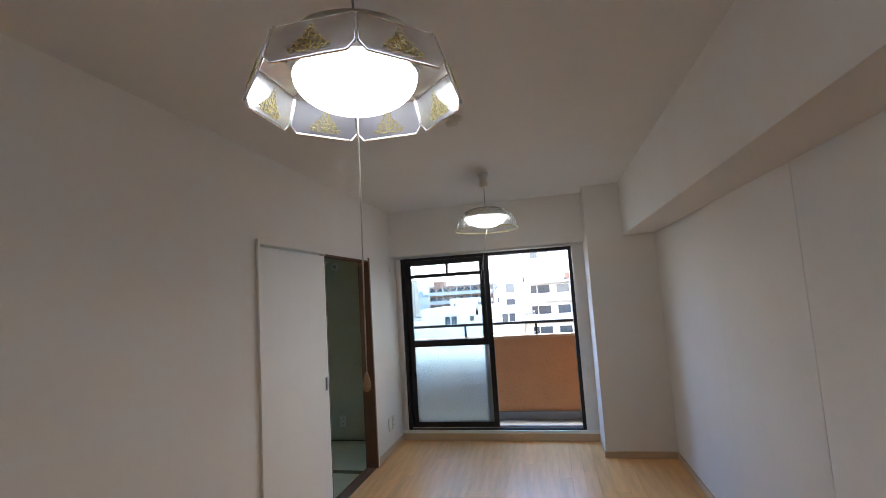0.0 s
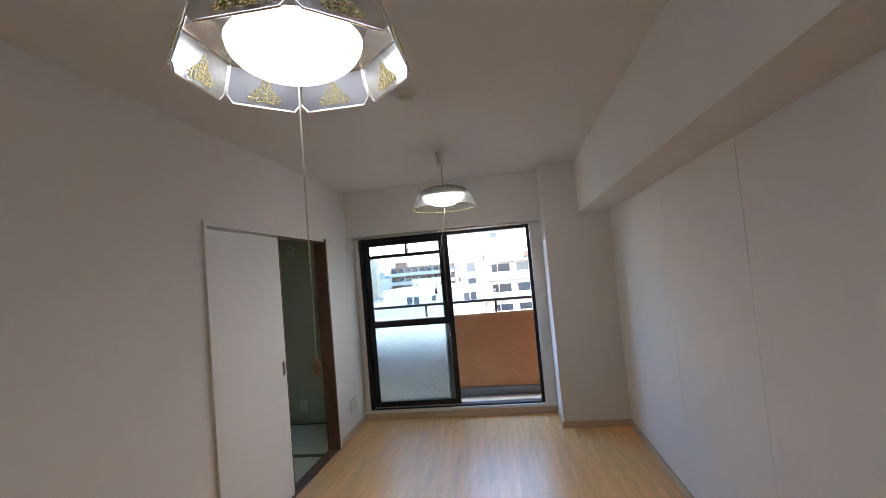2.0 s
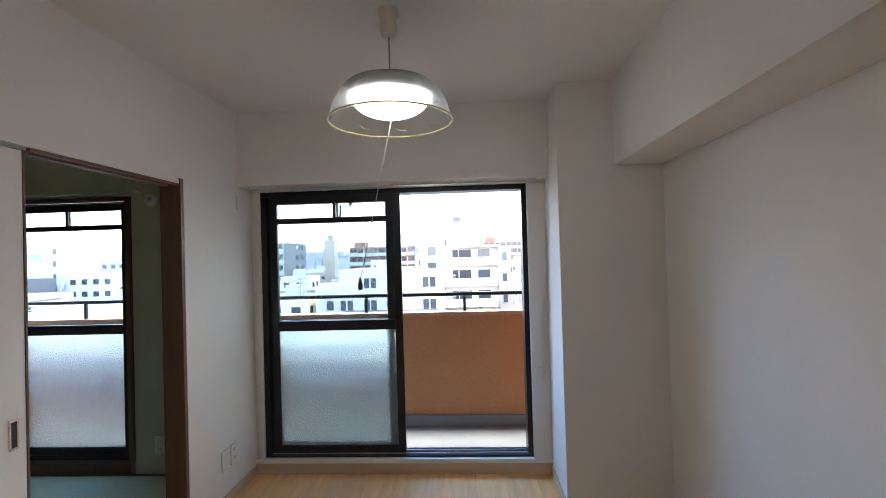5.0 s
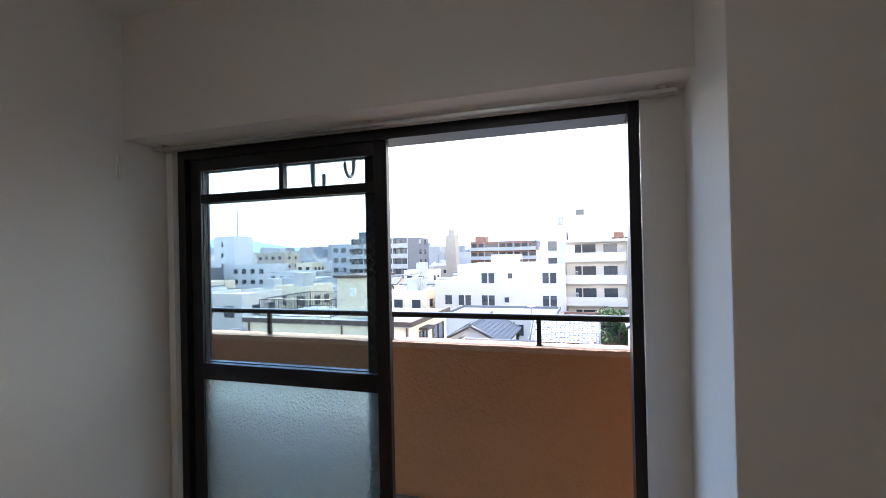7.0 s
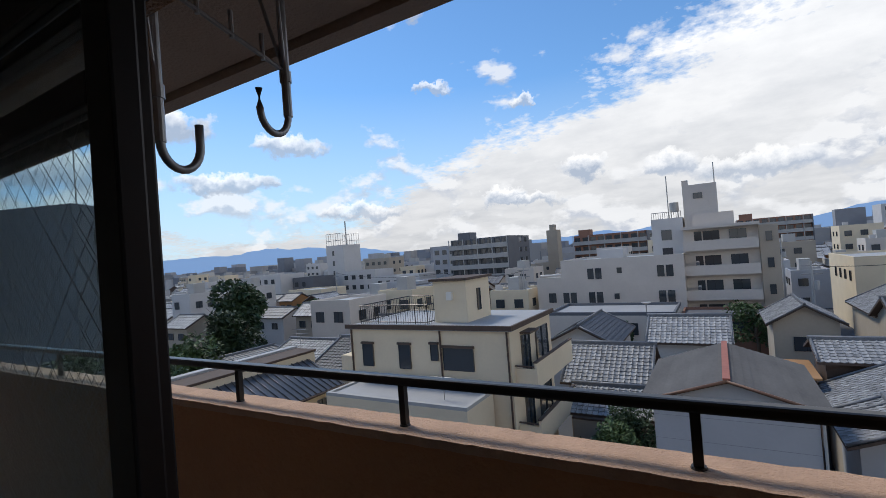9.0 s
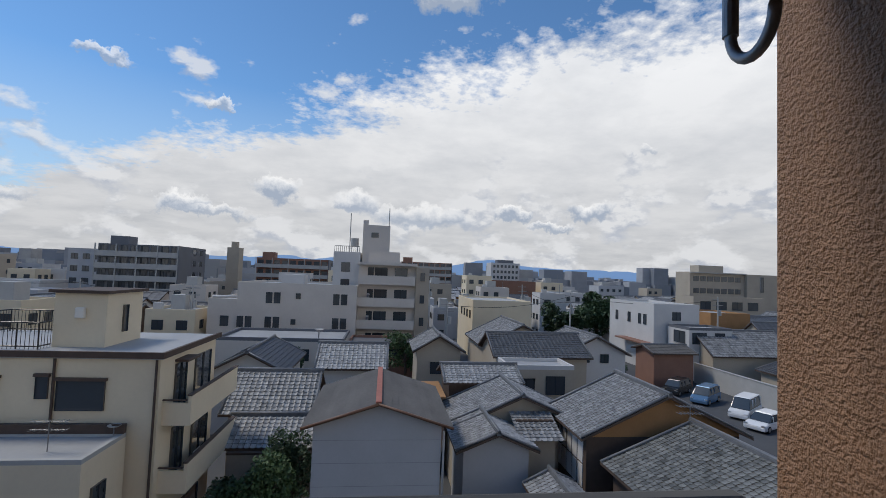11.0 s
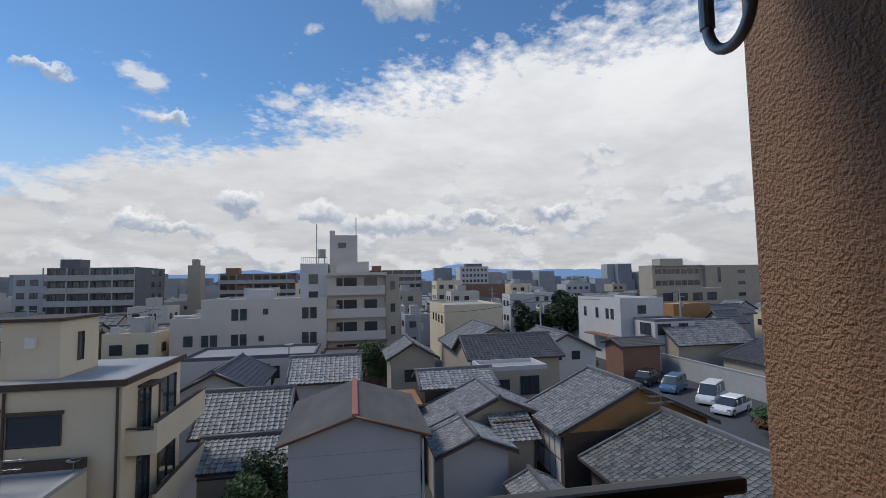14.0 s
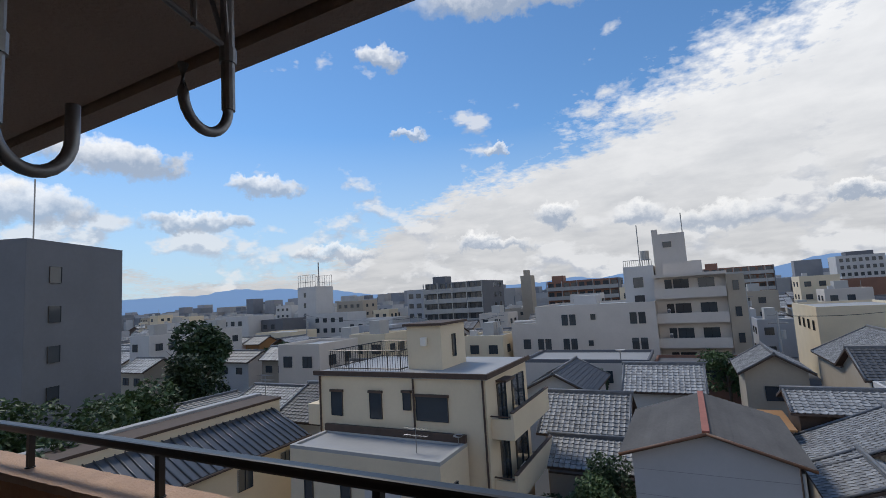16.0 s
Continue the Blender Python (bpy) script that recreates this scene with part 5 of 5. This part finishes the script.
for z in (9, 11.2):
    for yy in (110.2, 117.8):
        cyl(bm, (-106.8, yy, z), (-99.8, yy, z), 0.08, seg=4)
part("lattice", bm, M_WIRE, b)
part("mast", cyl(B(), (-100, 112, 7.4), (-100, 112, 15), 0.2, seg=6), M_CONC, b)
for k in range(4):
    window(b, -104, 110, 5 - 3.2 * k, 0.8, 1.5, "front", W_ONE)
for x0, x1, y, z, m in ((-99, -86, 108, -0.9, M_WHITEW), (-86, -70.5, 108, -3.0, M_WHITEW), (-122, -108, 92, -0.2, M_WHITEW), (-96, -84, 84, -4.4, M_CREAM), (-72, -60, 92, -4.0, M_GREYW), (-107.5, -99, 96, -1.6, M_DKGREY)):
    b = block(x0, x1, y, y + 9, z, m, "pale flat-roofed low-rise building with rows of windows")
    for zz in (z - 2, z - 5):
        for j in range(int((x1 - x0) / 3)):
            window(b, x0 + 1.6 + 3 * j, y, zz, 1.4, 1.3)


# ---------- trees and gardens ----------
def crown_mesh(name, c, size, n, leaf, m, parent, seed):
    rnd = random.Random(seed)
    lobes = []
    for k in range(11):
        a, r = rnd.uniform(0, 6.28), rnd.uniform(0.2, 0.72)
        lobes.append((Vector((math.cos(a) * r, math.sin(a) * r, rnd.uniform(-0.55, 0.6))), rnd.uniform(0.3, 0.52)))
    vs, fs = [], []
    for k in range(n):
        o, r = rnd.choice(lobes)
        d = Vector((rnd.gauss(0, 1), rnd.gauss(0, 1), rnd.gauss(0, 1))).normalized()
        p = o + d * r * rnd.uniform(0.65, 1.05)
        p = Vector((c[0] + p.x * size[0], c[1] + p.y * size[1], c[2] + p.z * size[2]))
        q = Euler((rnd.uniform(-1, 1), rnd.uniform(-1, 1), rnd.uniform(0, 6.28))).to_matrix()
        s = leaf * rnd.uniform(0.6, 1.4)
        i = len(vs)
        for v in ((-s, 0, 0), (0, -s * 0.5, s * 0.15), (s, 0, 0), (0, s * 0.5, s * 0.15)):
            vs.append(p + q @ Vector(v))
        fs.append((i, i + 1, i + 2, i + 3))
    o = raw(name, vs, fs, m, parent)
    o["kind"] = "stuff"


def tree(x, y, top, size, n, leaf, m, label, seed, z0=GROUND):
    t = thing("tree", (x, y, z0), label, "tree", "garden trees")
    cz = top - size[2] * 0.85
    bm = tube(B(), [(x, y, z0), (x + 0.05 * size[0], y, (z0 + cz) / 2), (x, y, cz)], 0.05 * size[0] + 0.05, 8)
    part("trunk", bm, M_BARK, t)
    rnd = random.Random(seed)
    for k in range(5):
        a = k * 1.3 + rnd.random()
        part("limb", cyl(B(), (x, y, cz - 0.5 * size[2]), (x + 0.6 * size[0] * math.cos(a), y + 0.6 * size[1] * math.sin(a), cz + 0.2 * size[2]), 0.03 * size[0] + 0.02, 0.01, 6), M_BARK, t)
    crown_mesh("crown", (x, y, cz), size, n, leaf, m, t, seed)


for k, (x, y, top, s, n, l, m) in enumerate((
        (-56.5, 40, 0.2, (5, 5, 5), 7000, 0.35, M_LEAF2), (-49, 35, -2.6, (3.4, 3.4, 3.6), 3500, 0.3, M_LEAF2), (-24.8, 9.5, -2.9, (3.6, 3.6, 3.6), 7000, 0.16, M_LEAF),
        (-29, 13.5, -2.4, (4, 4, 4), 7000, 0.18, M_LEAF), (-33, 19, -3.4, (3.6, 3.6, 3.6), 5000, 0.2, M_LEAF), (-26, 5.5, -2.6, (3.4, 3.4, 3.6), 5000, 0.17, M_LEAF),
        (-3.5, 22.4, -6.6, (1.8, 1.5, 1.8), 5000, 0.1, M_LEAF), (-2.6, 24.3, -6.5, (1.3, 1.3, 1.4), 3000, 0.1, M_LEAF2), (-5.2, 22.3, -7.8, (1.1, 1.1, 1.2), 2500, 0.1, M_LEAF2),
        (6.2, 18.4, -7.7, (1.9, 1.1, 1.4), 4500, 0.1, M_LEAF), (9.6, 19.3, -7.6, (0.8, 0.6, 1.6), 2500, 0.09, M_LEAF2), (4.0, 52, -5.3, (2.2, 2, 2.2), 2500, 0.18, M_LEAF),
        (-7.4, 47.5, -6.0, (1.5, 1.5, 1.6), 2000, 0.18, M_LEAF2), (40.8, 84, -1.0, (5.4, 5, 4.6), 7000, 0.34, M_LEAF2), (33, 82, -3.0, (3, 3, 4), 3500, 0.3, M_LEAF2),
        (-63, 62, -4.6, (6, 3, 2.4), 4000, 0.3, M_LEAF2), (28, 52, -7.0, (1.8, 1.5, 2), 1800, 0.2, M_LEAF2), (33, 31, -8.2, (1.5, 3, 1.4), 3000, 0.16, M_LEAF))):
    tree(x, y, top, s, n, l, m, "leafy green tree among the houses" if s[0] > 2 else "clipped dark green garden shrub", 40 + k)
b = thing("garden_wall", (-3.5, 20.2, GROUND), "beige plastered garden wall", "wall")
part("wall_body", bx(B(), (-6.0, 25.3, GROUND), (-1.2, 25.5, -7.9)), M_BEIGEW, b)
part("coping", bx(B(), (-6.05, 25.25, -7.9), (-1.15, 25.55, -7.8)), M_TIMBER, b)


# ---------- parked cars ----------
def car(x, y, turn, paint, L, W, H, van, label):
    c = thing("car", (0, 0, 0), label, "car", "parked cars")
    lo, bel = 0.22, 0.95 if van else 0.82
    roof = [(-0.47, bel), (-0.42 if van else -0.3, H), (0.2 if van else 0.12, H), (0.36 if van else 0.3, bel)]
    body = [(-0.49, lo), (-0.5, bel), (0.36, bel), (0.47, bel - (0.1 if van else 0.18)), (0.5, 0.55), (0.49, lo)]

    def loft(sec, w0, w1):
        bm = B()
        zs = [z for _, z in sec]
        wid = lambda z: w0 + (w1 - w0) * (z - min(zs)) / (max(zs) - min(zs))
        A = [bm.verts.new((px * L, -wid(z) / 2, z)) for px, z in sec]
        D = [bm.verts.new((px * L, wid(z) / 2, z)) for px, z in sec]
        bm.faces.new(A), bm.faces.new(D[::-1])
        n = len(sec)
        for j in range(n):
            bm.faces.new((A[j], A[(j + 1) % n], D[(j + 1) % n], D[j]))
        bmesh.ops.recalc_face_normals(bm, faces=bm.faces)
        bmesh.ops.bevel(bm, geom=bm.edges[:], offset=0.05, segments=2, affect="EDGES")
        return bm
    part("body", loft(body, W, W * 0.98), paint, c)
    cab = part("cabin", loft(roof, W * 0.95, W * 0.78), M_WIN, c, "dark glazed cabin")
    part("roof_panel", loft([(roof[1][0] - 0.01, H - 0.08), (roof[1][0], H + 0.02), (roof[2][0], H + 0.02), (roof[2][0] + 0.02, H - 0.08)], W * 0.84, W * 0.8), paint, cab)
    for px in (-0.42 if van else -0.3, -0.08, 0.13):
        part("pillar", bx(B(), (px * L - 0.04, -W * 0.465, bel - 0.02), (px * L + 0.04, W * 0.465, H - 0.15)), paint, cab)
    for px in (-0.31, 0.32):
        for s in (-1, 1):
            w = part("wheel", cyl(B(), (px * L, s * (W / 2 - 0.2), 0.31), (px * L, s * (W / 2 + 0.01), 0.31), 0.31, seg=20), M_RUBBER, c)
            part("rim", cyl(B(), (px * L, s * (W / 2 + 0.01), 0.31), (px * L, s * (W / 2 + 0.02), 0.31), 0.19, seg=14), M_ALU, w)
    for s in (-1, 1):
        part("headlight", bx(B(), (0.47 * L, s * W * 0.4 - 0.15, 0.58), (0.492 * L, s * W * 0.4 + 0.15, 0.72), 0.01), M_ALU, c)
        part("tail_light", bx(B(), (-0.502 * L, s * W * 0.42 - 0.08, 0.6), (-0.49 * L, s * W * 0.42 + 0.08, 0.85), 0.01), M_RED, c)
    c.location = (x, y, GROUND)
    c.rotation_euler = (0, 0, radians(turn))
    return c


car(35.4, 38.4, 205, M_CARW, 4.5, 1.75, 1.45, False, "white compact car parked in the lot")
car(36.3, 41.9, 215, M_CARW, 4.6, 1.7, 1.95, True, "white van parked in the lot")
car(35.8, 46.8, 215, M_CARB, 4.2, 1.7, 1.75, True, "blue minivan parked in the lot")
car(35.0, 50.5, 215, M_CARD, 4.2, 1.7, 1.6, True, "black car parked in the lot")
car(35.8, 34.0, 200, M_CARR, 4.2, 1.7, 1.45, False, "orange car parked in the lot")
b = thing("boundary_wall", (40, 45, GROUND), "weathered block wall behind the parked cars", "wall")
part("wall_body", bx(B(), (41.0, 38, GROUND), (41.2, 56, -8.6)), M_CONC, b)
part("coping", bx(B(), (40.95, 38, -8.6), (41.25, 56, -8.5)), M_CONC, b)


# utility poles
def pole(x, y, h):
    p = thing("utility_pole", (x, y, GROUND), "grey concrete utility pole with crossarms", "utility pole", "utility poles")
    part("shaft", cyl(B(), (x, y, GROUND), (x, y, GROUND + h), 0.17, 0.1, 8), M_CONC, p)
    for z in (0.5, 1.4):
        part("crossarm", bx(B(), (x - 0.9, y - 0.05, GROUND + h - z), (x + 0.9, y + 0.05, GROUND + h - z + 0.1)), M_WIRE, p)
    part("transformer", cyl(B(), (x + 0.35, y, GROUND + h - 3), (x + 0.35, y, GROUND + h - 2.1), 0.25, seg=10), M_CONC, p)


for x, y, h in ((28.5, 66, 10.5), (9.8, 62, 9), (-23, 64, 10), (29, 92, 11), (-40, 70, 10), (55, 70, 10.5), (10.5, 95, 11), (-75, 80, 11)):
    pole(x, y, h)

def wire(a, c):
    w = thing("overhead_wire", a, "thin black overhead wire strung between poles", "wire", "overhead wires")
    p, q = Vector(a), Vector(c)
    part("cable", tube(B(), [p.lerp(q, k / 10) - Vector((0, 0, 0.9 * 4 * (k / 10) * (1 - k / 10))) for k in range(11)], 0.03, 4), M_RUBBER, w)


for a, c in (((28.5, 66, -1.0), (55, 70, -1.0)), ((28.5, 66, -1.0), (9.8, 62, -2.5)), ((-23, 64, -1.5), (-40, 70, -1.5)), ((28.5, 66, -1.9), (29, 92, -0.6)), ((-40, 70, -1.5), (-75, 80, -0.5))):
    wire(a, c)

# ---------- filling streets of houses ----------
TAKEN = [(-19, 17, -6, 27), (-25, 8, -17, 32), (-2, 20, 5, 28), (3, 12, 22, 37), (11, 36, 28, 63), (71, 99, 113, 119), (39, 56, 48, 76), (3.5, 43, 10, 52), (-16, 48, 8, 77), (-21, 60, -2, 77), (-8, 24, 3, 43), (-12, 36, -5, 47),
         (-77, 113, -38, 137), (-45, 138, -16, 174), (32, 52, 47, 73), (65, 92, 104, 119), (14, 69, 25, 85), (30, 24, 46, 58), (-62, 8, -38, 30), (-44, 22, -23, 35), (-124, 82, -59, 120),
         (33, 149, 52, 166), (57, 73, 75, 85), (41, 42, 59, 63), (-62, 34, -45, 46), (7, 198, 31, 214), (58, 248, 76, 264), (26, 78, 36, 90), (-70, 58, -57, 66), (-14, -9, 12, 22)]
rnd = random.Random(7)
walls = (M_WHITEW, M_BEIGEW, M_PINKW, M_CREAM, M_GREYW, M_WHITEW)
made = 0
for row in range(60):
    y = 28 + row * 5.2 + 0.05 * row * row
    step = 7 + 0.04 * y
    x = -1.75 * y - 10 + rnd.uniform(0, step)
    while x < 1.55 * y + 20:
        w, d = rnd.uniform(4.8, 8), rnd.uniform(5, 7.5)
        if y > 130:
            w, d = w * 1.5, d * 1.4
        r = (x, y, x + w, y + d)
        if all(r[2] < t[0] or r[0] > t[2] or r[3] < t[1] or r[1] > t[3] for t in TAKEN) and made < 420:
            TAKEN.append((r[0] - 0.8, r[1] - 0.8, r[2] + 0.8, r[3] + 0.8))
            made += 1
            if rnd.random() < (0.68 if y < 110 else 0.4):
                ze = GROUND + rnd.uniform(4.2, 5.6)
                gable_house(r[0], r[2], r[1], r[3], ze, ze + rnd.uniform(1.3, 2.0), rnd.choice("xxy"), rnd.choice(walls + (M_OCHRE, M_TIMBER)), "ordinary two-storey house with a grey tile roof",
                            tile=rnd.choice((M_TILE, M_TILE2, M_TILE)), w=0.5 + y / 130, over=0.4, wins=((x + w * 0.3, ze - 1.3, 1.3, 1.0), (x + w * 0.7, ze - 1.3, 1.3, 1.0)))
            else:
                top = GROUND + rnd.choice((5.5, 6, 7, 7.5, 8.5, 9.5)) + (rnd.choice((0, 0, 1.5, 4)) if y > 110 else 0)
                b = block(*r[0:1], r[2], r[1], r[3], top, rnd.choice(walls), "ordinary flat-roofed low-rise building with rows of windows", rim=0.4)
                z = top - 1.9
                while z > GROUND + 1:
                    for j in range(int(w / 2.8)):
                        window(b, x + 1.5 + 2.8 * j, y, z, 1.3, 1.2, "front", rnd.choice((W_DARK, W_PALE)))
                    if y < 150:
                        for j in range(2):
                            window(b, x if x > 0 else r[2], y + d * (0.3 + 0.4 * j), z, 1.1, 1.1, "left" if x > 0 else "right", W_DARK)
                    z -= 3
                if rnd.random() < 0.5:
                    part("roof_pole", cyl(B(), (x + w * 0.8, y + 1, top - 0.4), (x + w * 0.8, y + 1, top + rnd.uniform(1.5, 3.5)), 0.05, seg=5), M_WIRE, b)
                    extra(b, "roof_unit", (x + w * 0.1, y + 0.6, top - 0.4), (x + w * 0.1 + 1.0, y + 1.2, top + 0.7), M_WHITEW)
                if rnd.random() < 0.4:
                    extra(b, "roof_house", (x + w * 0.3, y + d * 0.4, top - 0.4), (x + w * 0.6, y + d * 0.8, top + 1.6), M_CONC)
        x += w + rnd.uniform(0.8, step * 0.35)

# the far town, too small to tell apart
for which in range(3):
    vs, fs = [], []
    for k in range(3200):
        y = 260 + 1900 * rnd.random() ** 1.7
        x = rnd.uniform(-1.9, 1.7) * y
        w, d = rnd.uniform(5, 14) * (1 + y / 1500), rnd.uniform(6, 12)
        h = rnd.choice((6, 7, 8, 9, 10, 11, 12)) + (rnd.choice((0, 4, 9)) if rnd.random() < 0.07 else 0)
        i = len(vs)
        vs += [(x + a * w, y + c * d, GROUND + e * h) for e in (0, 1) for a, c in ((0, 0), (1, 0), (1, 1), (0, 1))]
        fs += [(i, i + 1, i + 5, i + 4), (i + 1, i + 2, i + 6, i + 5), (i + 2, i + 3, i + 7, i + 6), (i + 3, i, i + 4, i + 7), (i + 4, i + 5, i + 6, i + 7)]
    tagged(raw("far_town", vs, fs, M_FARCITY[which]), "hazy roofs and walls of the distant town", "town", kind="stuff")

# blue hills on the horizon: colour and glow painted in to stand for haze
M_HILL = glow("glowing haze-blue hill", (0.13, 0.22, 0.38), 0.9)
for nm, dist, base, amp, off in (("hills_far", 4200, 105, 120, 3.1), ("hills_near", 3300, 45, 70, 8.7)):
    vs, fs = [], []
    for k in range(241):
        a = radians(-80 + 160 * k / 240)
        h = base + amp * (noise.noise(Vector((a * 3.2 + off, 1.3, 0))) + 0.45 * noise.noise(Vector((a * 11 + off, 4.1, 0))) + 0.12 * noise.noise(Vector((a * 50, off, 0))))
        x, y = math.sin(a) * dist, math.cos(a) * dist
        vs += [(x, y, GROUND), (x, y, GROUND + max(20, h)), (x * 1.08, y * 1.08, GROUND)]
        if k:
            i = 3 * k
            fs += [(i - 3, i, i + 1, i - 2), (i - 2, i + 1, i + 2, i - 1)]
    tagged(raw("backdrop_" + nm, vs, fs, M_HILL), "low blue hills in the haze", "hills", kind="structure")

# ---------- oak planks ----------
fl = tagged(new("floor"), "honey-coloured oak plank floor with fine joints", "floor", kind="structure")
me = {}
for r in range(26):
    x0 = RW * r / 26
    y = BACK - rnd.uniform(0, 0.9)
    while y < 0.175:
        a, c = max(y, BACK), min(y + 0.91, 0.175)
        if c - a > 0.02:
            key = round(c - a, 3)
            if key not in me:
                bm = bx(B(), (0.0004, 0.0005, -0.012), (RW / 26 - 0.0004, c - a - 0.0005, 0.0))
                me[key] = bpy.data.meshes.new("plank")
                bm.to_mesh(me[key])
                bm.free()
                me[key].materials.append(M_PLANK)
            o = new("plank", me[key])
            o.parent, o.location = fl, (x0, a, 0)
        y += 0.91
